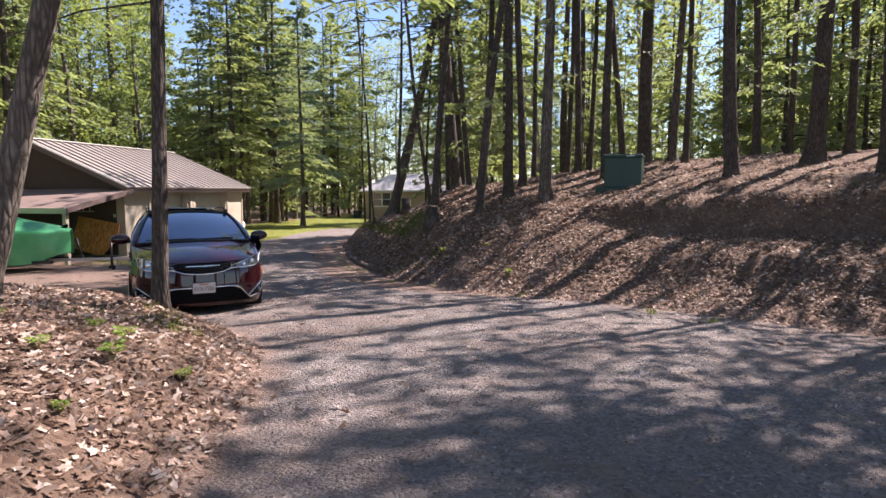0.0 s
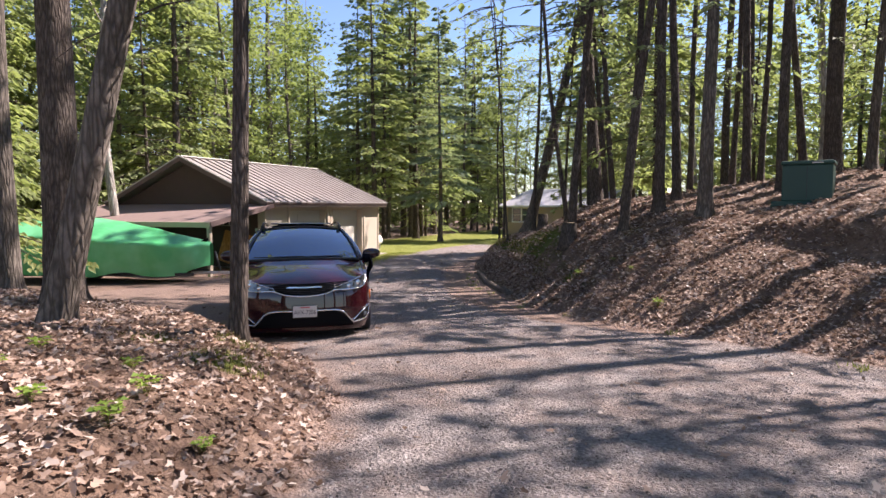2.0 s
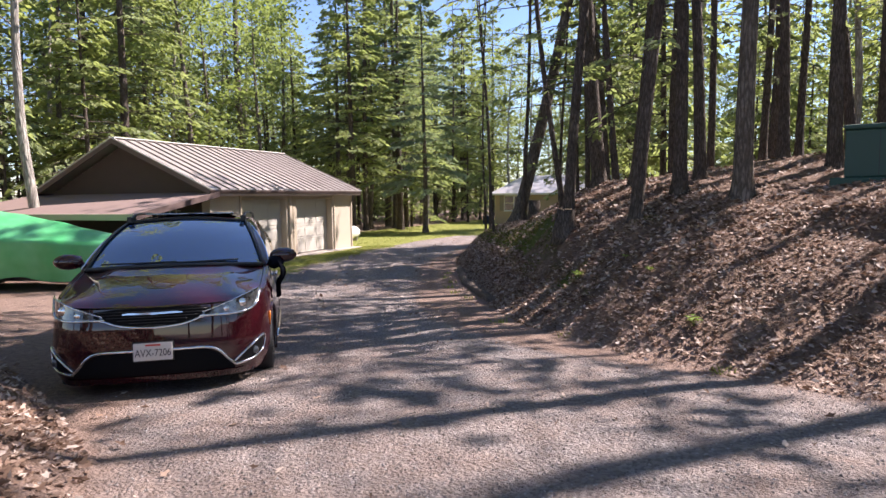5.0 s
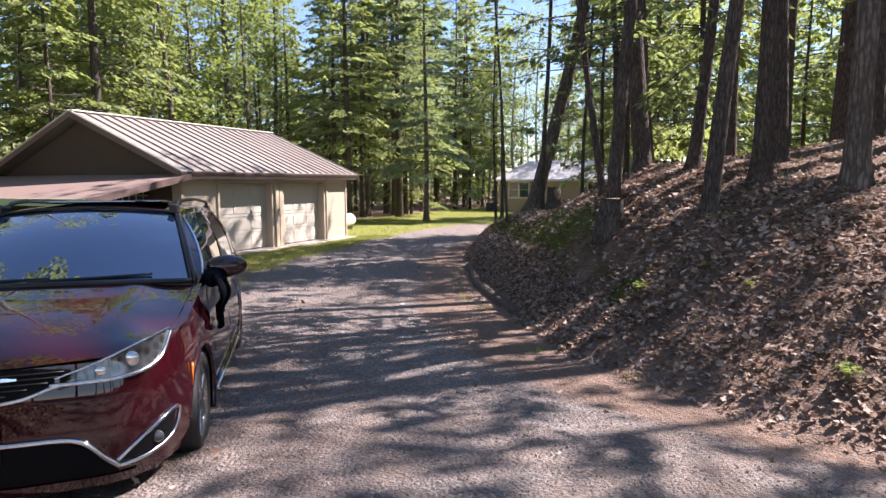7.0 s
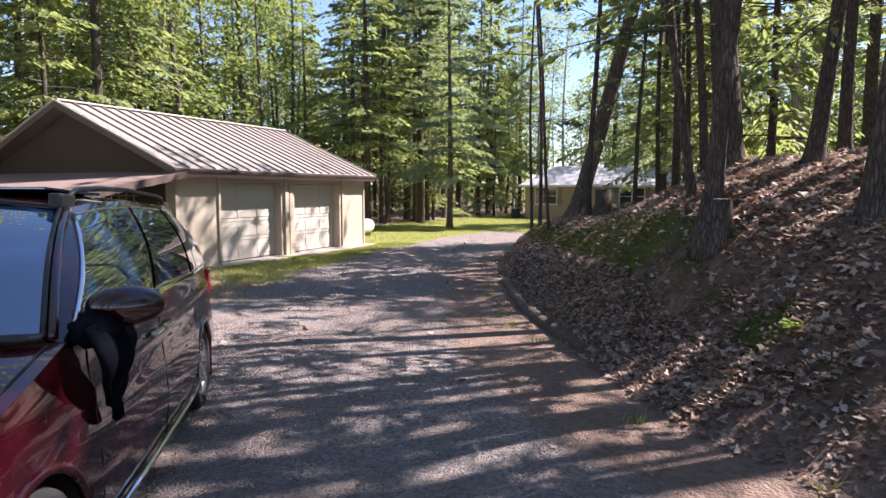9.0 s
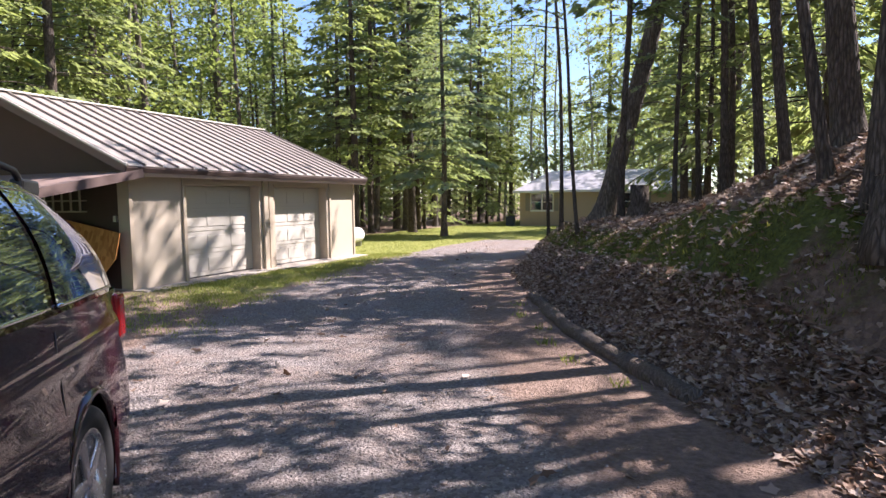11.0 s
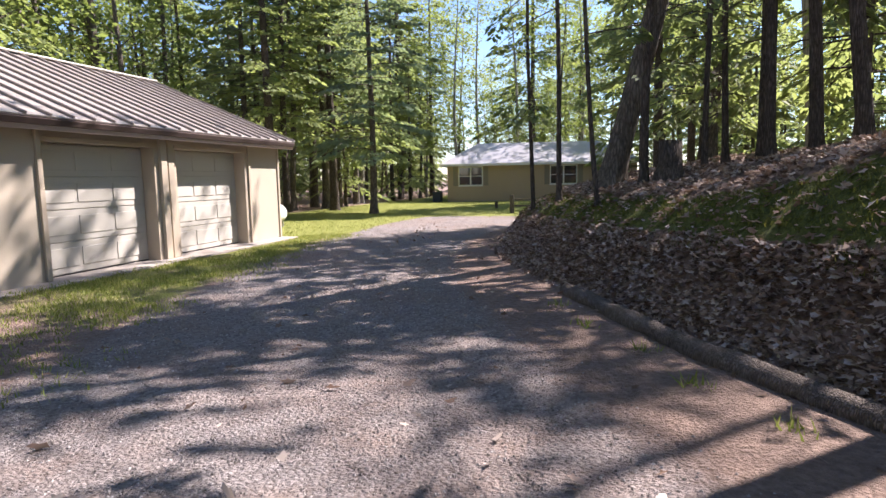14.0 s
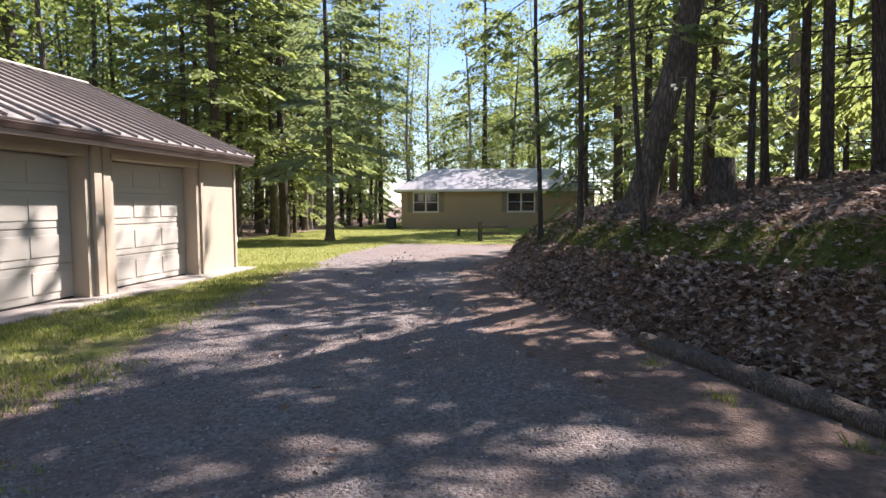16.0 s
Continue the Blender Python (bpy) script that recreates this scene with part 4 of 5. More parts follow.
def curve_points(line, n):
    """A smooth run of n points through a short line."""
    pts = [Vector((*p, 0)) for p in line]
    out = []
    for i in range(n):
        f = i / (n - 1) * (len(pts) - 1)
        k = min(int(f), len(pts) - 2)
        u = f - k
        a, b, c, d = pts[max(k - 1, 0)], pts[k], pts[k + 1], pts[min(k + 2, len(pts) - 1)]
        out.append(0.5 * ((2 * b) + (c - a) * u + (2 * a - 5 * b + 4 * c - d) * u * u + (3 * b - a - 3 * c + d) * u ** 3))
    return out


NOSE = [(p.x, p.y) for p in curve_points(OUTLINE, 170)[:104]]


def front_at(x, z, off=0.0):
    """A point on the nose at a lateral place and height."""
    ax = abs(x)
    xs = NOSE
    y = lerp_table(xs, ax)
    slope = (lerp_table(xs, ax + 0.03) - lerp_table(xs, max(0, ax - 0.03))) / (0.03 + min(ax, 0.03))
    tuck = lerp_table(TUCK, z)
    n = Vector((math.copysign(slope, x), -1.0, 0)).normalized()
    return Vector((x, y, z)) + n * (off - tuck)


def grid(name, rows, material, parent, label="", smooth=True, closed=False, drop=None):
    nv = len(rows[0])
    verts = [v for row in rows for v in row]
    faces = []
    for j in range(len(rows) - 1):
        for i in range(nv - 1):
            q = (j * nv + i, j * nv + i + 1, (j + 1) * nv + i + 1, (j + 1) * nv + i)
            if drop is None or not drop(sum((verts[k] for k in q), Vector()) / 4):
                faces.append(q)
    return raw(name, verts, faces, material, parent, label, smooth)


def front_patch(name, x0, x1, low, high, material, parent, off=0.006, nx=24, nz=6, label=""):
    """A patch that follows the nose between two curves of height."""
    rows = []
    for j in range(nz + 1):
        row = []
        for i in range(nx + 1):
            x = x0 + (x1 - x0) * i / nx
            a, b = low(x), high(x)
            row.append(front_at(x, a + (b - a) * j / nz, off))
        rows.append(row)
    return grid(name, rows, material, parent, label)


def front_line(name, pts, radius, material, parent, off=0.008, n=40):
    run = curve_points(pts, n)
    return rod(name, [front_at(p.x, p.y, off) for p in run], radius, material, parent, 6)


def side_at(side, t, v, off=0.0):
    """A point on the glasshouse side: t along, v up."""
    yb, yt = 1.32 + t * 3.61, 2.15 + t * 2.6
    xb = lerp_table([(p[1], p[0]) for p in OUTLINE[5:]], yb) - 0.055
    zb = lerp_table(EDGE_Z, yb)
    xt = lerp_table([(2.1, 0.655), (3.0, 0.68), (4.3, 0.66), (4.8, 0.6)], yt)
    zt = lerp_table([(2.1, 1.63), (2.6, 1.68), (3.2, 1.7), (4.2, 1.69), (4.8, 1.6)], yt)
    bulge = 0.045 * math.sin(math.pi * v)
    return Vector((side * (xb + (xt - xb) * v + bulge + off), yb + (yt - yb) * v, zb + (zt - zb) * v + bulge * 0.3 + off * 0.3))


def build_car(at):
    top = holder("minivan", at, label="dark red minivan parked at the drive's edge", category="car")
    # lower body round the plan outline
    half = curve_points(OUTLINE, 170)
    ring = [Vector((-p.x, p.y, 0)) for p in reversed(half)] + half[1:]
    rows = []
    for j in range(25):
        row = []
        for i, p in enumerate(ring):
            a, b = ring[max(0, i - 1)], ring[min(len(ring) - 1, i + 1)]
            d = (b - a).normalized()
            n = Vector((d.y, -d.x, 0))
            zt = lerp_table(EDGE_Z, p.y)
            z = 0.2 + (zt - 0.2) * j / 24
            crease = 0.012 * math.exp(-((z - 0.82 - 0.03 * p.y) / 0.05) ** 2) if p.y > 0.8 else 0
            row.append(p + n * (crease - lerp_table(TUCK, z)) + Vector((0, 0, z)))
        rows.append(row)
    wheels = [(0.98, 0.345), (4.07, 0.345)]

    def in_arch(c):
        return abs(c.x) > 0.8 and any((c.y - wy) ** 2 + (c.z - wz) ** 2 < 0.4 ** 2 for wy, wz in wheels)

    grid("body", rows, PAINT, top, "glossy dark red lower body", drop=in_arch)
    part("underbody", boxed(-0.8, 0.8, 0.25, 4.95, 0.18, 0.8, 0.03), MASK_BLACK, top)
    # hood
    flank = [(q.y, q.x) for q in half]
    rows = []
    for j in range(22):
        v = j / 21
        row = []
        for i in range(41):
            u = -1 + i / 20
            p0 = front_at(u * 0.925, lerp_table(EDGE_Z, 0.4 * abs(u)), 0.0)
            p1 = Vector((u * 0.9, 1.1 + 0.2 * u * u, 1.165 - 0.045 * u * u))
            p = p0.lerp(p1, v)
            p.z = p0.z + (p1.z - p0.z) * (v ** 0.72) + 0.04 * math.sin(math.pi * min(1, v * 1.2)) * (1 - u * u) * 0.5
            p.z += 0.012 * math.exp(-((abs(u) - 0.62) / 0.1) ** 2) * v
            # the hood's border meets the wings
            k = max(0.0, (abs(u) - 0.5) / 0.5) ** 2 * min(1.0, v * 5)
            wing = lerp_table(flank, p.y) - lerp_table(TUCK, lerp_table(EDGE_Z, p.y)) + 0.002
            p.x += math.copysign(wing * abs(u) - abs(p.x), u) * k
            p.z += (lerp_table(EDGE_Z, p.y) + 0.003 - p.z) * k
            row.append(p)
        rows.append(row)
    hood = grid("hood", rows, PAINT, top, "dark red hood reflecting the sky")
    for s in (-1, 1):
        rod("hood_seam", [rows[j][20 + s * 19] + Vector((0, 0, 0.002)) for j in range(3, 22)], 0.005, MASK_BLACK, hood, 4)
    # windscreen with surround, wipers
    rows = []
    for j in range(14):
        v = j / 13
        row = []
        for i in range(31):
            u = -1 + i / 15
            a = Vector((u * 0.865, 1.12 + 0.19 * u * u, 1.165 - 0.03 * u * u))
            b = Vector((u * 0.642, 2.06 + 0.09 * u * u, 1.675 - 0.045 * u * u))
            p = a.lerp(b, v) + Vector((0, -0.03, 0.05)) * math.sin(math.pi * v)
            row.append(p)
        rows.append(row)
    glass = grid("windscreen", rows, WINDSCREEN, top, "windscreen mirroring sky and trees, sky blue put into its colour")
    up = Vector((0, -0.01, 0.012))
    rod("windscreen_rim", [r[0] + up for r in rows] + [p + up for p in rows[-1][1:]] + [r[-1] + up for r in reversed(rows[:-1])], 0.011, MASK_BLACK, glass, 5)
    rod("cowl", [p + Vector((0, -0.015, 0.006)) for p in rows[0]], 0.022, MASK_BLACK, glass, 6)
    for x0, x1 in ((-0.72, 0.02), (-0.1, 0.62)):
        arm = [Vector((x0 + (x1 - x0) * k / 8, 1.13 + 0.17 * ((x0 + (x1 - x0) * k / 8) / 0.83) ** 2 + 0.01 + 0.03 * k / 8, 1.195 + 0.012 * k / 8)) for k in range(9)]
        wiper = rod("wiper", arm, 0.009, MASK_BLACK, top, 5)
    for s in (-1, 1):
        pil = [rows[j][0 if s < 0 else 30] + Vector((s * 0.018, 0.015, -0.004)) for j in range(14)]
        rod("pillar", pil, 0.024, PAINT, top, 8)
        grid("pillar_cover", [[rows[j][0 if s < 0 else 30], side_at(s, 0.0, j / 13)] for j in range(14)], PAINT, top)
    # roof
    rows_r = []
    for j in range(22):
        t = j / 21
        l, r = side_at(-1, t, 1.0), side_at(1, t, 1.0)
        fr = 0.09 if j == 0 else 0
        rows_r.append([l.lerp(r, i / 20) + Vector((0, -0.085 * (1 - (i / 10 - 1) ** 2) * (1 - t), 0.055 * (1 - (i / 10 - 1) ** 2))) for i in range(21)])
    grid("roof", rows_r, PAINT, top)
    part("sunroof", boxed(-0.5, 0.5, 2.35, 3.2, 1.735, 1.752, 0.006), WINDSCREEN, top)
    for s in (-1, 1):
        grid("side_shell", [[side_at(s, i / 60, j / 10) for i in range(61)] for j in range(11)], PAINT, top)
        for t0, t1, nm in ((0.006, 0.335, "front_window"), (0.36, 0.665, "rear_window"), (0.69, 0.93, "quarter_window")):
            lean0 = 0.06 if nm == "front_window" else 0.0
            lean1 = -0.1 if nm == "quarter_window" else 0.0
            rows_w = [[side_at(s, t0 + (lean0 * 0.25 + 0) * (j / 8) + (t1 - t0 - 0.25 * (lean0 - lean1) * (j / 8)) * i / 16, 0.05 + 0.87 * j / 8, 0.007) for i in range(17)] for j in range(9)]
            pane = grid(nm, rows_w, WINDSCREEN, top, "dark tinted side window")
            rod("window_trim", [p for p in rows_w[0]], 0.009, CHROME, pane, 5)
            rod("window_trim", [p for p in rows_w[-1]], 0.008, CHROME, pane, 5)
            if nm == "front_window":
                rod("window_trim", [r[0] for r in rows_w], 0.012, CHROME, pane, 5)
        # roof rail
        rail = [side_at(s, 0.02 + 0.86 * k / 14, 1.0) + Vector((-s * 0.03, 0, 0.075 if 0 < k < 14 else 0.02)) for k in range(15)]
        rl = rod("roof_rail", rail, 0.016, MASK_BLACK, top, 6)
        for k in (0, 14):
            c = rail[k]
            part("rail_foot", boxed(c.x - 0.03, c.x + 0.03, c.y - 0.1, c.y + 0.1, c.z - 0.03, c.z + 0.05, 0.015), MASK_BLACK, rl)
        # sill line, handles, door seams
        for name, z, rad, mat in (("sill_trim", 0.3, 0.016, CHROME),):
            rod(name, [Vector((s * (lerp_table([(p[1], p[0]) for p in OUTLINE[5:]], y) + 0.004), y, z)) for y in (1.42, 2.0, 2.6, 3.2, 3.63)], rad, mat, top, 6)
        for y in (1.5, 2.62, 3.72):
            pts = [Vector((s * (lerp_table([(p[1], p[0]) for p in OUTLINE[5:]], y) - lerp_table(TUCK, z) + 0.002), y + (0.06 * (z - 0.3) if y > 2 else 0.0), z)) for z in (0.3, 0.45, 0.6, 0.8, 0.95, 1.07)]
            rod("door_seam", pts, 0.004, MASK_BLACK, top, 4)
        for y in (2.48, 2.76):
            part("door_handle", boxed(s * 0.965, s * 1.0, y - 0.11, y + 0.11, 0.925, 0.955, 0.012), CHROME, top, "chrome door handle")
        # arches
        for wy, wz in wheels:
            lip = [Vector((s * (lerp_table([(p[1], p[0]) for p in OUTLINE[5:]], wy + 0.4 * math.cos(a)) - 0.018), wy + 0.4 * math.cos(a), wz + 0.4 * math.sin(a))) for a in [math.pi * k / 24 - 0.3 + 0.6 * k / 24 * 0 for k in range(-1, 27)]]
            rod("wheel_arch", lip, 0.022, PAINT, top, 6)
        # mirror
        base = Vector((s * 0.91, 1.5, 1.18))
        bm = bmesh.new()
        bmesh.ops.create_uvsphere(bm, u_segments=16, v_segments=10, radius=1.0)
        bmesh.ops.transform(bm, matrix=Matrix.Translation((s * 1.09, 1.5, 1.225)) @ Matrix.Rotation(s * 0.15, 4, "Z") @ Matrix.Diagonal((0.15, 0.085, 0.085, 1)), verts=bm.verts)
        mir = part("mirror", bm, PAINT, top, "dark red door mirror", smooth=True)
        rod("mirror_arm", [base, Vector((s * 1.02, 1.5, 1.19))], 0.03, MASK_BLACK, mir, 8)
        part("mirror_glass", boxed(s * 0.985, s * 1.2, 1.575, 1.582, 1.165, 1.285, 0.003), CHROME, mir)
        # headlamp, reflector, fog pocket
        sx = s

        def hi(x):
            return lerp_table([(0.40, 0.80), (0.6, 0.865), (0.78, 0.93), (0.9, 0.965)], abs(x))

        def lo(x):
            return lerp_table([(0.40, 0.765), (0.6, 0.765), (0.78, 0.785), (0.86, 0.83), (0.9, 0.93)], abs(x))

        lamp = front_patch("headlamp", s * 0.40, s * 0.9, lo, hi, LENS, top, 0.008, label="clear headlamp with bright surround")
        front_line("lamp_trim", [(s * 0.38, 0.77), (s * 0.5, 0.768), (s * 0.62, 0.768), (s * 0.78, 0.785), (s * 0.86, 0.83), (s * 0.905, 0.95)], 0.011, CHROME, lamp, 0.012)
        front_line("lamp_trim", [(s * 0.40, 0.80), (s * 0.6, 0.868), (s * 0.78, 0.935), (s * 0.905, 0.97)], 0.006, CHROME, lamp, 0.012)
        for x, z, r in ((0.74, 0.855, 0.045), (0.6, 0.815, 0.028)):
            c = front_at(s * x, z, 0.006)
            bm = bmesh.new()
            bmesh.ops.create_uvsphere(bm, u_segments=14, v_segments=8, radius=r)
            bmesh.ops.transform(bm, matrix=Matrix.Translation(c) @ Matrix.Diagonal((1, 0.4, 1, 1)), verts=bm.verts)
            bulb = part("projector", bm, CHROME, lamp, smooth=True)
        front_patch("fog_pocket", s * 0.66, s * 0.885, lambda x: lerp_table([(0.66, 0.325), (0.8, 0.335), (0.885, 0.37)], abs(x)), lambda x: lerp_table([(0.66, 0.335), (0.885, 0.51)], abs(x)), GRILLE, top, 0.009)
        c = front_at(s * 0.82, 0.395, 0.01)
        bm = bmesh.new()
        bmesh.ops.create_uvsphere(bm, u_segments=14, v_segments=8, radius=0.036)
        bmesh.ops.transform(bm, matrix=Matrix.Translation(c) @ Matrix.Diagonal((1, 0.5, 1, 1)), verts=bm.verts)
        part("fog_lamp", bm, LENS, top, smooth=True)
        front_line("fog_trim", [(s * 0.655, 0.33), (s * 0.76, 0.425), (s * 0.885, 0.515), (s * 0.9, 0.44), (s * 0.875, 0.36), (s * 0.79, 0.318), (s * 0.66, 0.3)], 0.011, CHROME, top, 0.008)
        rod("side_reflector", [Vector((s * 0.945, 0.62, 0.56)), Vector((s * 0.95, 0.63, 0.7))], 0.009, AMBER, top, 6)
        part("tail_lamp", boxed(s * 0.78, s * 0.905, 4.8, 4.95, 0.85, 1.12, 0.03), TAIL, top, "red tail lamp")
    # grilles and bright lines
    def g_hi(x):
        return lerp_table([(0, 0.865), (0.3, 0.86), (0.5, 0.835), (0.62, 0.86)], abs(x))

    def g_lo(x):
        return lerp_table([(0, 0.695), (0.2, 0.705), (0.38, 0.755), (0.5, 0.8)], abs(x))

    gt = front_patch("grille", -0.47, 0.47, g_lo, g_hi, GRILLE, top, 0.008, 40, 6, "black mesh grille")
    for k in range(6):
        z = 0.71 + k * 0.025
        lim = min(0.44, 0.1 + k * 0.09)
        rod("grille_bar", [front_at(-lim + 2 * lim * i / 16, z, 0.01) for i in range(17)], 0.004, MASK_BLACK, gt, 4)
    front_line("grille_trim", [(-0.62, 0.77), (-0.42, 0.765), (-0.25, 0.712), (0, 0.69), (0.25, 0.712), (0.42, 0.765), (0.62, 0.77)], 0.011, CHROME, top, 0.01, 60)
    front_patch("badge", -0.24, 0.24, lambda x: 0.802 + 0.03 * abs(x) ** 0.7 * 0.6, lambda x: 0.822 + 0.03 * abs(x) ** 0.7 * 0.3 - 0.006 * (abs(x) > 0.2), CHROME, top, 0.014, 24, 2, "plain winged chrome badge")
    front_patch("lower_grille", -0.66, 0.66, lambda x: 0.265, lambda x: lerp_table([(0, 0.475), (0.42, 0.475), (0.55, 0.41), (0.66, 0.28)], abs(x)), GRILLE, top, 0.008, 40, 5, "black lower air intake")
    front_line("bumper_trim", [(-0.66, 0.302), (-0.6, 0.36), (-0.52, 0.45), (-0.42, 0.485), (-0.2, 0.49), (0, 0.49), (0.2, 0.49), (0.42, 0.485), (0.52, 0.45), (0.6, 0.36), (0.66, 0.302)], 0.014, CHROME, top, 0.01, 80)
    front_patch("chin", -0.75, 0.75, lambda x: 0.2, lambda x: 0.255, PAINT, top, 0.012, 30, 3)
    # number plate
    plate = part("number_plate", boxed(-0.155, 0.155, -0.022, -0.014, 0.405, 0.56, 0.006), PLATE, top, "pale number plate with dark characters")
    part("plate_frame", boxed(-0.165, 0.165, -0.0135, -0.004, 0.395, 0.57, 0.006), MASK_BLACK, plate)
    part("plate_band", boxed(-0.06, 0.06, -0.0245, -0.0225, 0.532, 0.548), PLATE_RED, plate)
    tx = bpy.data.curves.new("plate_text", "FONT")
    tx.body, tx.size, tx.align_x, tx.align_y, tx.extrude = "AVX-7206", 0.078, "CENTER", "CENTER", 0.001
    tob = bpy.data.objects.new("plate_text_source", tx)
    me = bpy.data.meshes.new_from_object(tob)
    bpy.data.objects.remove(tob)
    me.materials.append(PLATE_INK)
    chars = new("plate_text", me)
    chars.parent, chars.matrix_local = plate, Matrix.Translation((0, -0.0245, 0.47)) @ Matrix.Rotation(math.pi / 2, 4, "X") @ Matrix.Diagonal((0.86, 1.15, 1, 1))
    # wheels
    for s in (-1, 1):
        for wy, wz in wheels:
            wheel = holder("wheel", None)
            wheel.parent = top
            wheel.location = (s * 0.85, wy, wz)
            prof = [(0.235, -0.1), (0.3, -0.115), (0.33, -0.1), (0.345, -0.06), (0.345, 0.06), (0.33, 0.1), (0.3, 0.115), (0.235, 0.1)]
            n = 36
            v = [Vector((s * q, r * math.cos(2 * math.pi * k / n), r * math.sin(2 * math.pi * k / n))) for k in range(n) for r, q in prof]
            m = len(prof)
            f = [(k * m + i, k * m + (i + 1) % m, ((k + 1) % n) * m + (i + 1) % m, ((k + 1) % n) * m + i) for k in range(n) for i in range(m)]
            raw("tyre", v, f, BLACK, wheel, "black rubber tyre", True)
            rim = raw("rim", *lathe([(0.235, 0.1), (0.22, 0.105), (0.205, 0.06), (0.2, -0.02)], 36, s), RIM, wheel, "silver alloy rim", True)
            raw("brake_disc", *lathe([(0.2, -0.015), (0.0, -0.02)], 28, s), MASK_BLACK, wheel)
            raw("hub", *lathe([(0.05, 0.09), (0.03, 0.1), (0.0, 0.1)], 16, s), RIM, wheel, "", True)
            for k in range(5):
                a = 2 * math.pi * k / 5 + 0.3
                bm = boxed(-0.012, 0.012, -0.034, 0.034, 0.03, 0.215, 0.008)
                bmesh.ops.transform(bm, matrix=Matrix.Translation((s * 0.088, 0, 0)) @ Matrix.Rotation(a, 4, "X"), verts=bm.verts)
                part("spoke", bm, RIM, rim)
    return top


def lathe(profile, n, s=1):
    v = [Vector((s * q, r * math.cos(2 * math.pi * k / n), r * math.sin(2 * math.pi * k / n))) for k in range(n) for r, q in profile]
    m = len(profile)
    f = [(k * m + i, k * m + i + 1, ((k + 1) % n) * m + i + 1, ((k + 1) % n) * m + i) for k in range(n) for i in range(m - 1)]
    return v, f


CAR_AT = Matrix.Translation((-4.98, 8.9, 0.275)) @ Matrix.Rotation(radians(37.3), 4, "Z") @ Matrix.Rotation(radians(-2.6), 4, "X") @ Matrix.Diagonal((1.035, 1.035, 1.01, 1))
build_car(CAR_AT)


def build_cloth():
    """Black cloth hung over the driver's mirror, in loose folds to a ragged point."""
    top = holder("black_cloth", CAR_AT @ Matrix.Translation((1.0, 1.45, 1.15)), label="black cloth hanging from the minivan's door mirror", category="cloth")
    rows = []
    for j in range(15):
        v = j / 14
        w = 0.21 * (1 - 0.5 * v) + 0.03 * math.sin(v * 5)
        row = []
        for i in range(19):
            u = -1 + i / 9
            fold = 0.03 * math.sin(u * 7 + v * 2) * (0.4 + v)
            drop = 0.44 * v * (1 - 0.3 * abs(u) ** 1.5 * v + 0.08 * math.sin(u * 5))
            row.append(Vector((0.07 * math.sin(math.pi * min(1, v * 1.6)) * (1 - u * u * 0.5) + fold * 0.6 + 0.02, u * w + 0.12 * v, 0.03 - drop)))
        rows.append(row)
    ob = grid("drape", rows, CLOTH, top)
    so = ob.modifiers.new("thick", "SOLIDIFY")
    so.thickness = 0.012
    bm = bmesh.new()
    bmesh.ops.create_icosphere(bm, subdivisions=3, radius=1)
    for v in bm.verts:
        v.co *= 1 + 0.3 * noise.noise(v.co * 2.2) + 0.12 * noise.noise(v.co * 6)
        v.co = Vector((v.co.x * 0.09, v.co.y * 0.17, v.co.z * 0.07))
    part("gathered_top", bm, CLOTH, top, smooth=True)


build_cloth()


# ---------------------------------------------------------------- boat under a tarp
tp = Mat("green_tarpaulin", 0.3, 0, 0.6)
wr = tp.noise(3.5, 4)
tc = tp.mix(tp.ramp(tp.noise(1.0, 3), (0.35, 0.0), (0.7, 1.0)), (0.07, 0.42, 0.15), (0.19, 0.6, 0.3))
tp.colour(tc).bump(tp.math("ADD", wr, tp.math("MULTIPLY", tp.cells(60), 0.05)), 0.5, 0.03)
tp.leafy(tc, 0.12)
TARP = tp.m


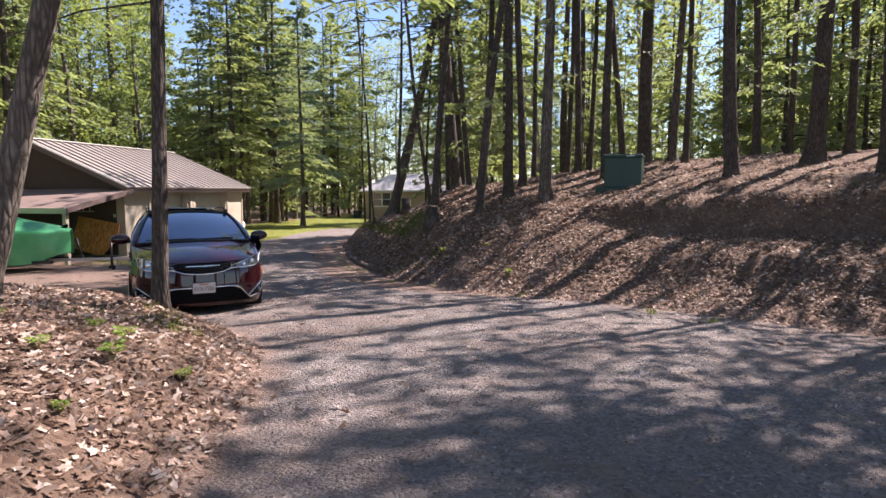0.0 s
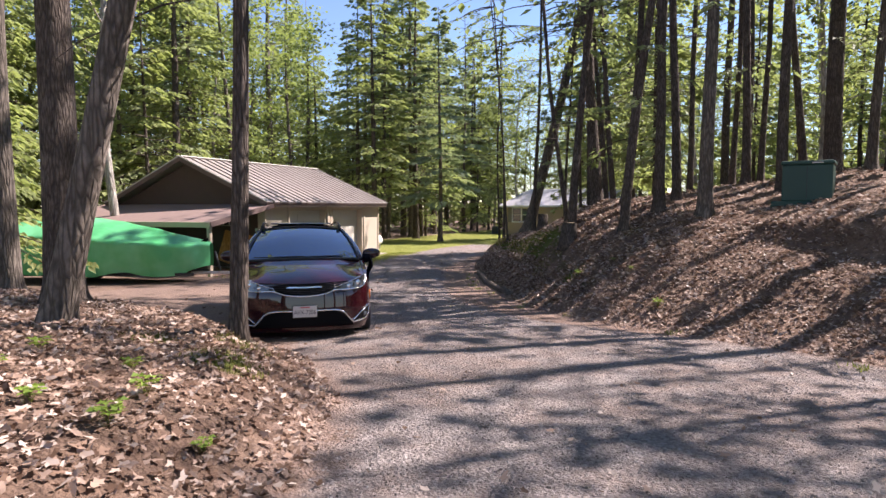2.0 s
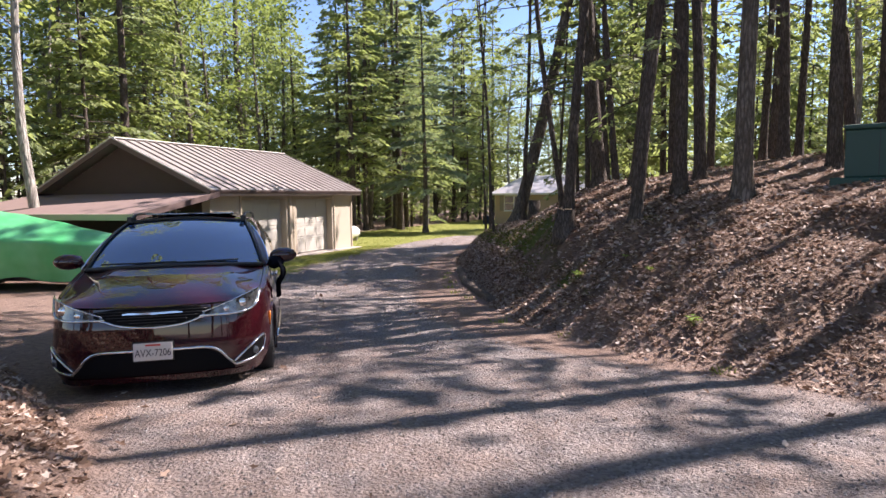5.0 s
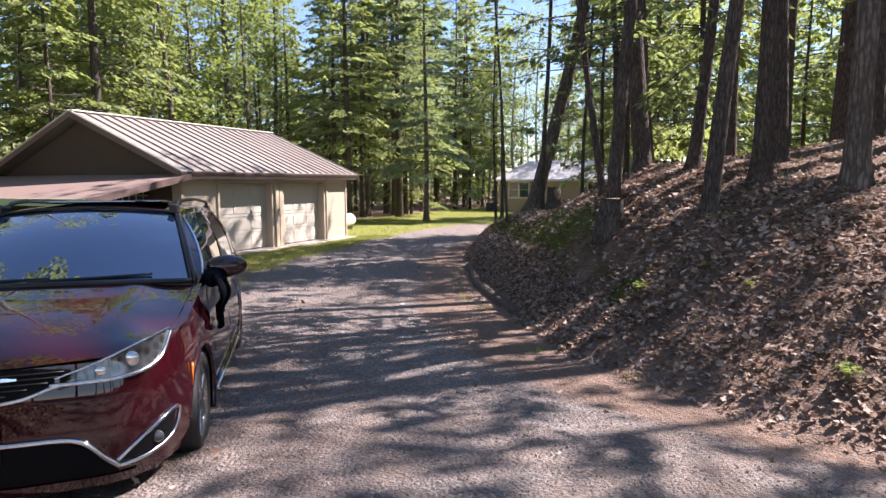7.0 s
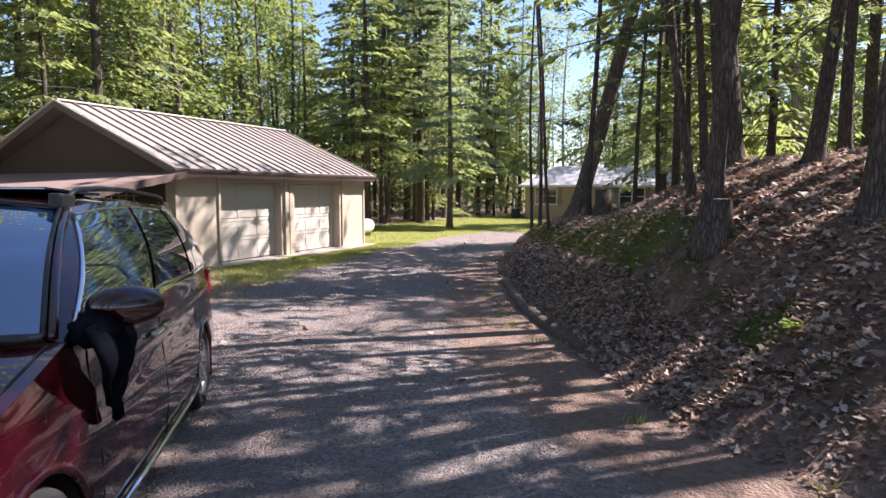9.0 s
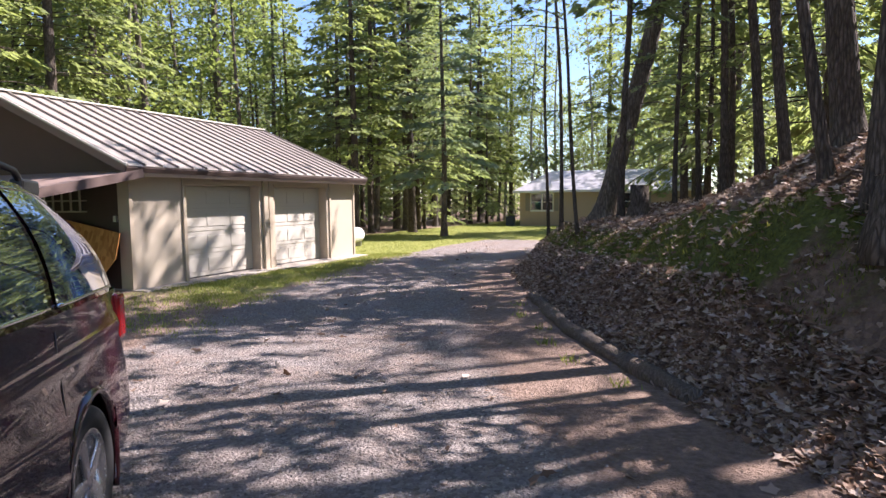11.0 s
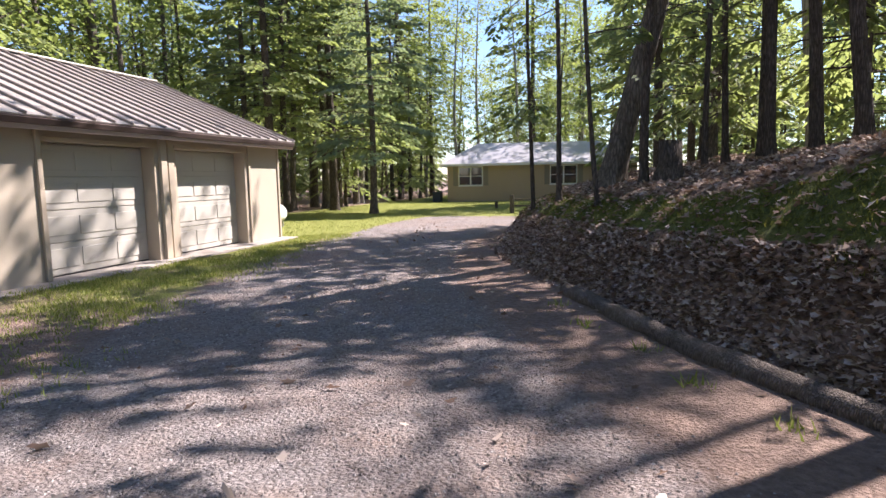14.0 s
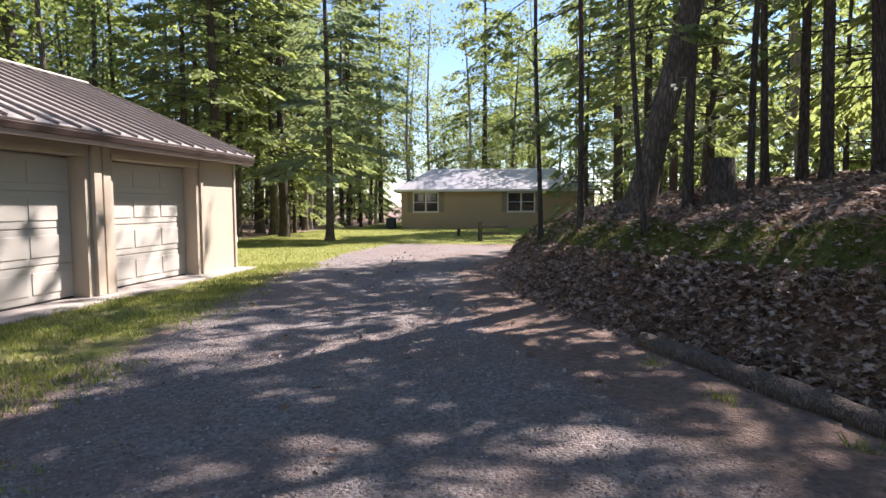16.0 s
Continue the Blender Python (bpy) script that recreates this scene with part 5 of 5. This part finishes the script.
def build_boat():
    m = Matrix.Translation((-12.95, 15.35, 0)) @ Matrix.Rotation(math.atan2(-2.45, -5.75), 4, "Z")
    top = holder("covered_boat", m, label="boat under a bright green tarp on a trailer", category="boat")
    r = random.Random(3)
    rows = []
    n, k = 60, 44
    for j in range(n + 1):
        t = j / n
        half = lerp_table([(0, 0.12), (0.05, 0.4), (0.2, 0.78), (0.45, 1.08), (1, 1.12)], t)
        ridge = lerp_table([(0, 1.22), (0.15, 1.45), (0.4, 1.8), (0.6, 1.98), (0.8, 1.93), (1, 1.62)], t)
        rail = lerp_table([(0, 1.12), (0.3, 1.25), (0.7, 1.4), (1, 1.4)], t)
        hem = lerp_table([(0, 0.55), (0.12, 0.3), (0.3, 0.36), (1, 0.45)], t) + 0.06 * math.sin(t * 23)
        row = []
        for i in range(k + 1):
            u = -1 + 2 * i / k
            s = 1 if u >= 0 else -1
            a = abs(u)
            if a < 0.5:
                f = a / 0.5
                y, z = half * f * (0.96 + 0.04 * f), ridge + (rail - ridge) * f ** 1.25
            else:
                f = (a - 0.5) / 0.5
                y, z = half * (1.0 - 0.1 * f * f), rail + (hem - rail) * f
                y += (0.035 * math.sin(t * 46 + i * 0.3) + 0.03 * math.sin(t * 17)) * f
            z += 0.025 * noise.noise(Vector((t * 14, u * 4, 2))) + 0.03 * math.sin(t * 30 + u * 2) * (0.25 + a * 0.4)
            row.append(Vector((t * 6.1, s * y, z)))
        rows.append(row)
    tarp = grid("tarp", rows, TARP, top, "bright green creased tarpaulin")
    end = [[rows[-1][i].lerp(rows[-1][k - i], q) for q in (0, 0.5, 1)] for i in range(k // 2 + 1)]
    grid("tarp_end", end, TARP, top)
    hull = []
    for j in range(21):
        t = j / 20
        half = lerp_table([(0, 0.05), (0.2, 0.7), (0.45, 0.98), (1, 1.0)], t)
        keel = lerp_table([(0, 1.0), (0.1, 0.6), (0.3, 0.42), (1, 0.38)], t)
        hull.append([Vector((0.1 + t * 5.9, y * half, keel + abs(y) ** 1.5 * 0.35)) for y in (-1, -0.7, -0.35, 0, 0.35, 0.7, 1)])
    grid("hull", hull, GRILLE, top, "dark boat hull")
    for y in (-0.55, 0.55):
        part("trailer_rail", boxed(0.3, 5.6, y - 0.04, y + 0.04, 0.3, 0.38, 0.008), MASK_BLACK, top)
    part("trailer_tongue", boxed(-1.5, 0.6, -0.04, 0.04, 0.3, 0.38, 0.008), STEEL, top)
    part("axle", boxed(3.9, 4.0, -1.0, 1.0, 0.26, 0.32), MASK_BLACK, top)
    jack = rod("tongue_jack", [(-1.0, 0.07, 0.1), (-1.0, 0.07, 0.85)], 0.03, MASK_BLACK, top)
    rod("jack_wheel", [(-1.0, 0.04, 0.1), (-1.0, 0.1, 0.1)], 0.09, BLACK, jack, 14)
    rod("winch_post", [(-0.25, 0, 0.36), (-0.1, 0, 0.95)], 0.035, MASK_BLACK, top)
    part("coupler", boxed(-1.72, -1.48, -0.06, 0.06, 0.3, 0.42, 0.02), STEEL, top)
    for y in (-0.95, 0.95):
        tyre = holder("trailer_wheel", None)
        tyre.parent = top
        tyre.matrix_local = Matrix.Translation((3.95, y, 0.3)) @ Matrix.Rotation(math.pi / 2, 4, "Z")
        raw("tyre", *lathe([(0.16, -0.09), (0.28, -0.09), (0.3, -0.05), (0.3, 0.05), (0.28, 0.09), (0.16, 0.09)], 26), BLACK, tyre, "", True)
        raw("hub", *lathe([(0.16, 0.06), (0.06, 0.08), (0, 0.08)], 20), STEEL, tyre, "", True)
    return top


build_boat()

# ---------------------------------------------------------------- smaller things of the place
TRANSFORMER = plain("dark_green_enamel", (0.012, 0.055, 0.04), 0.5, vary=0.15, scale=3)
CUT_WOOD = plain("cut_wood", (0.42, 0.3, 0.19), 0.85, vary=0.3, scale=14)


def build_transformer():
    x, y = 2.03, 16.75
    top = holder("transformer_box", Matrix.Translation((x, y, land(x, y) - 0.2)) @ Matrix.Rotation(radians(-12), 4, "Z") @ Matrix.Scale(0.82, 4), label="dark green metal utility box on its plinth on the bank", category="utility box")
    part("plinth", boxed(-0.78, 0.6, -0.55, 0.55, -0.3, 0.22, 0.03), TRANSFORMER, top)
    part("cabinet", boxed(-0.55, 0.55, -0.48, 0.48, 0.222, 1.12, 0.02), TRANSFORMER, top)
    part("lid", boxed(-0.58, 0.58, -0.52, 0.52, 1.122, 1.22, 0.035), TRANSFORMER, top)
    part("door_seam", boxed(-0.006, 0.006, -0.486, -0.4815, 0.26, 1.1), MASK_BLACK, top)
    part("warning_label", boxed(0.1, 0.34, -0.527, -0.5215, 1.15, 1.18), PALE_EDGE, top, "small pale label")


build_transformer()


def build_stump(x, y, r, h, label, seed):
    top = holder("tree_stump", Matrix.Translation((x, y, land(x, y))), label=label, category="stump")
    v, f = [], []
    tube(v, f, [(0, 0, -0.2), (0, 0, 0.05), (0.01, 0, 0.25), (0.02, 0.01, h)], [r * 1.6, r * 1.35, r * 1.05, r], 14)
    rr = random.Random(seed)
    for p in v:
        p.x += rr.uniform(-1, 1) * r * 0.12
        p.y += rr.uniform(-1, 1) * r * 0.12
    raw("bark", v, f, BARK_DARK, top, smooth=True)
    raw("cut_face", *lathe_z(r * 0.93, h + 0.006, 16), CUT_WOOD, top, "pale sawn face")


def lathe_z(r, z, n):
    return [Vector((r * math.cos(2 * math.pi * k / n), r * math.sin(2 * math.pi * k / n), z)) for k in range(n)], [tuple(range(n))]


build_stump(-2.93, 16.5, 0.17, 0.45, "low sawn tree stump on the bank edge", 1)
build_stump(-5.5, 24.1, 0.18, 0.6, "dark broken stump among the trees", 2)


def build_log():
    """The half-sunk log that edges the drive below the bank."""
    top = holder("edging_log", pose(0, 0, 0), label="half-buried weathered log edging the gravel drive", category="log")
    line = [(-6.9, 21.35), (-6.55, 20.6), (-6.2, 19.75), (-5.75, 18.85), (-5.25, 18.0), (-4.7, 17.1), (-4.2, 16.3)]
    pts = [Vector((x - 0.06, y - 0.03, ground_z(x - 0.15, y) + 0.035)) for x, y in line]
    run = []
    for a, b in zip(pts, pts[1:]):
        run += [a.lerp(b, k / 6) for k in range(6)]
    run.append(pts[-1])
    for i, p in enumerate(run):
        p += Vector((noise.noise(p * 1.3) * 0.04, 0, noise.noise(p * 1.7 + Vector((5, 0, 0))) * 0.025))
    v, f = [], []
    tube(v, f, run, [0.098 + 0.013 * math.sin(i * 0.7) for i in range(len(run))], 14)
    for p in v:
        p += Vector((1, 1, 1)) * noise.noise(p * 7) * 0.012
    raw("log", v, f, bark("log_bark", (0.14, 0.108, 0.09), (0.29, 0.235, 0.2), 60), top, smooth=True)


build_log()


def build_tank():
    x, y = -16.85, 31.4
    top = holder("propane_tank", Matrix.Translation((x, y, land(x, y))) @ Matrix.Rotation(radians(10), 4, "Z"), label="white propane tank behind the garage", category="tank")
    top.scale = (0.72, 0.72, 0.72)
    bm = bmesh.new()
    bmesh.ops.create_uvsphere(bm, u_segments=24, v_segments=16, radius=0.42)
    for v in bm.verts:
        v.co.y += 0.75 * (1 if v.co.y > 0 else -1)
    bmesh.ops.translate(bm, vec=(0, 0, 0.6), verts=bm.verts)
    part("shell", bm, WHITE, top, smooth=True)
    for yy in (-0.6, 0.6):
        part("foot", boxed(-0.3, 0.3, yy - 0.06, yy + 0.06, -0.05, 0.25), STEEL, top)
    raw("dome", [p + Vector((0, 0, 1.0)) for p in lathe([(0.14, 0), (0.14, 0.1)], 16)[0]], lathe([(0.14, 0), (0.14, 0.1)], 16)[1], WHITE, top)


build_tank()


def build_post(x, y, h, w, label, arm=False):
    top = holder("wooden_post", Matrix.Translation((x, y, land(x, y))), label=label, category="post")
    part("post", boxed(-w, w, -w, w, -0.3, h, 0.012), BARK_GREY if arm else BARK_DARK, top)
    if arm:
        part("rail", boxed(w, 1.2, -0.03, 0.03, 0.28, 0.36, 0.01), BARK_GREY, top)
        part("rail", boxed(w, 1.1, -0.03, 0.03, 0.55, 0.62, 0.01), BARK_GREY, top)


build_post(-10.2, 39.6, 0.78, 0.085, "weathered wooden gate post beside the lawn", True)
build_post(-11.6, 44.0, 0.35, 0.07, "short dark wooden stake in the grass")
build_post(-21.0, 37.5, 0.4, 0.06, "short dark wooden stake by the woods")


def build_bin():
    x, y = -17.2, 53.6
    top = holder("rubbish_bin", Matrix.Translation((x, y, land(x, y))), label="dark blue bin at the house corner", category="bin")
    navy = plain("navy_plastic", (0.02, 0.03, 0.06), 0.5)
    part("body", boxed(-0.28, 0.28, -0.28, 0.28, 0, 0.6, 0.04), navy, top)
    part("lid", boxed(-0.31, 0.31, -0.31, 0.31, 0.602, 0.68, 0.03), navy, top)


build_bin()

# ---------------------------------------------------------------- seedlings and litter
SEEDLING = foliage("seedling_leaves", (0.14, 0.24, 0.03), (0.3, 0.4, 0.07), (0.2, 0.3, 0.05))


def build_seedlings():
    w = Wood(77)
    for k in range(9):
        a = k * 2.4
        tube(w.tv, w.tf, [Vector((0, 0, -0.03)), Vector((math.cos(a) * 0.03, math.sin(a) * 0.03, 0.06)), Vector((math.cos(a) * 0.09, math.sin(a) * 0.09, 0.1 + 0.01 * k))], [0.004, 0.003, 0.002], 3)
        p = Vector((math.cos(a) * 0.09, math.sin(a) * 0.09, 0.1 + 0.01 * k))
        for q in range(4):
            d = Vector((math.cos(a + q * 1.5), math.sin(a + q * 1.5), 0.15)).normalized()
            w.blade(p, d, 0.075, 0.026, 0.2)
    rr = random.Random(9)
    spots = [(-3.0, 4.6), (-2.75, 4.15), (-3.3, 4.1), (-2.4, 3.3), (-3.6, 5.0), (-3.2, 3.3), (-2.6, 2.6), (-4.1, 4.4), (-3.0, 2.4), (-2.2, 2.4), (-4.6, 5.0), (-3.9, 3.2), (-2.45, 4.5), (-3.5, 2.2), (-1.6, 14.6), (-1.2, 14.0), (-2.3, 14.6), (-0.6, 12.5)]
    first = None
    for x, y in spots:
        m = Matrix.Translation((x, y, land(x, y))) @ Matrix.Rotation(rr.random() * 6, 4, "Z") @ Matrix.Scale(rr.uniform(0.5, 1.0), 4)
        if first is None:
            first = w.build("seedling", "small bright green seedling in dry leaves", GRASS, SEEDLING, m, "plant", "seedlings")
        else:
            copy_thing(first, m)


build_seedlings()


def scatter(count, x0, x1, y0, y1, keep, rng):
    out = []
    tries = 0
    while len(out) < count and tries < count * 12:
        tries += 1
        x, y = rng.uniform(x0, x1), rng.uniform(y0, y1)
        if rng.random() < keep(x, y):
            out.append((x, y))
    return out


def stuff(name, verts, faces, material, label, category):
    return tagged(raw(name, verts, faces, material), label, category, kind="stuff")


def build_leaves():
    rng = random.Random(11)

    def banks(x, y):
        u = signed_off(HILL_FOOT, x, y)[0]
        m = signed_off(MOUND_FOOT, x, y)[0]
        if y > 15.8 and 0.72 < u < 1.25:
            return 0.3
        if u > -0.1 or m > 0.0:
            far = math.hypot(x + 2.5, y - 9)
            return (1.0 if far < 9 or (0 <= u < 1.1 and y < 24) else 0.5) * (1.0 if max(u, m) < 3.5 else 0.3)
        return 0.007 if x > -13.5 else 0.1

    places = scatter(88000, -12, 7, 0.0, 33, banks, rng)
    places += scatter(13000, -8.5, -2.0, 14, 25, lambda x, y: 1.0 if -0.05 < signed_off(HILL_FOOT, x, y)[0] < 0.7 else 0.0, rng)
    verts, faces = [], []
    for x, y in places:
        z = land(x, y) + rng.uniform(0.004, 0.035)
        s = rng.uniform(0.014, 0.037) * (1.35 if y > 14 else 1.0)
        turn = Matrix.Rotation(rng.uniform(0, 6.28), 3, "Z") @ Matrix.Rotation(rng.gauss(0, 0.55), 3, "X") @ Matrix.Rotation(rng.gauss(0, 0.4), 3, "Y")
        b = len(verts)
        curl = rng.uniform(-0.1, 0.6)
        c = Vector((x, y, z))
        for k in range(9):
            a = 2 * math.pi * k / 9
            rad = s * (1.25 if k == 0 else (1.0 if k % 2 else 0.55) * rng.uniform(0.8, 1.15))
            p = Vector((math.cos(a) * rad * 1.15, math.sin(a) * rad * 0.85, 0))
            p.z = curl * p.y * p.y / s
            verts.append(c + turn @ p)
        faces.append(tuple(range(b, b + 9)))
    stuff("fallen_leaves", verts, faces, DRY_LEAF, "dry brown fallen leaves covering the banks", "leaves")


build_leaves()


def build_gravel():
    rng = random.Random(12)

    def drive(x, y):
        g_k = plan_masks(x, y)[0]
        near = min(math.hypot(x - a, y - b) for a, b in ((-0.5, 3), (-2, 8), (-3.6, 11), (-6, 14.5), (-8.5, 18)))
        return (0.15 if g_k < 0.5 else 1.0) * (1.0 if near < 4 else 0.35) * (1.6 if y > 13 else 1.0) / 1.6 if g_k > 0.2 else 0.0

    verts, faces = [], []
    for x, y in scatter(36000, -14, 4, 1, 25, drive, rng):
        r = rng.uniform(0.004, 0.012)
        c = Vector((x, y, land(x, y) + r * 0.25))
        t = Matrix.Rotation(rng.uniform(0, 6.28), 3, "Z")
        b = len(verts)
        for p in ((1, 0, 0), (0, 1, 0), (-1, 0.2, 0), (0.1, -1, 0), (0, 0, 0.8), (0.1, 0, -0.6)):
            verts.append(c + t @ (Vector(p) * r * rng.uniform(0.7, 1.3)))
        for i in range(4):
            j = (i + 1) % 4
            faces += [(b + i, b + j, b + 4), (b + j, b + i, b + 5)]
    stuff("gravel", verts, faces, STONE, "loose grey stones strewn over the drive", "gravel")


build_gravel()


def build_blades(name, places, hmin, hmax, material, label, category, seed, per=1):
    rng = random.Random(seed)
    verts, faces = [], []
    for x, y in places:
        z = land(x, y)
        for _ in range(per):
            px, py = x + rng.gauss(0, 0.03), y + rng.gauss(0, 0.03)
            h = rng.uniform(hmin, hmax)
            a, w = rng.uniform(0, 6.28), h * 0.09 + 0.002
            lx, ly = rng.gauss(0, 0.5) * h, rng.gauss(0, 0.5) * h
            b = len(verts)
            verts += [Vector((px + math.cos(a) * w, py + math.sin(a) * w, z - 0.01)), Vector((px - math.cos(a) * w, py - math.sin(a) * w, z - 0.01)), Vector((px + lx, py + ly, z + h))]
            faces.append((b, b + 1, b + 2))
    return stuff(name, verts, faces, material, label, category)


rng_g = random.Random(13)
build_blades("grass", scatter(5500, -14.2, -9.5, 16.5, 29, lambda x, y: plan_masks(x, y)[1] * max(0.0, noise.noise(Vector((x * 0.8, y * 0.8, 0))) + 0.5), rng_g)
             + scatter(9000, -21, -7.5, 28, 53, lambda x, y: plan_masks(x, y)[1], rng_g), 0.03, 0.075, GRASS, "short green grass along the drive", "grass", 14, 3)
build_blades("grass_tufts", [(x + rng_g.gauss(0, 0.05), y + rng_g.gauss(0, 0.05)) for x, y in
             ((-5.9, 18.0), (-6.7, 19.6), (-4.9, 16.6), (-3.4, 13.9), (-2.2, 13.1), (-0.3, 11.6), (1.7, 9.9), (2.4, 9.2), (-7.0, 20.5), (-10.6, 15.4), (-11.4, 16.2), (-6.2, 18.8), (-5.5, 17.3)) for _ in range(24)],
             0.04, 0.1, GRASS, "small tufts of grass at the drive's edge", "grass", 15)


def mossy(x, y):
    u, near = signed_off(HILL_FOOT, x, y)
    if any(math.hypot(x - a, y - b) < r * 0.9 for a, b, r in MOSS_SPOTS):
        return 1.0
    return 1.0 if near > 15.8 and 0.55 < u < 1.35 and noise.noise(Vector((x * 1.1, y * 1.1, 3))) > -0.25 else 0.0


build_blades("moss", scatter(12500, -9.2, -1.0, 5.2, 33, mossy, rng_g), 0.015, 0.05, MOSS, "green moss on the lip of the bank", "moss", 16, 3)
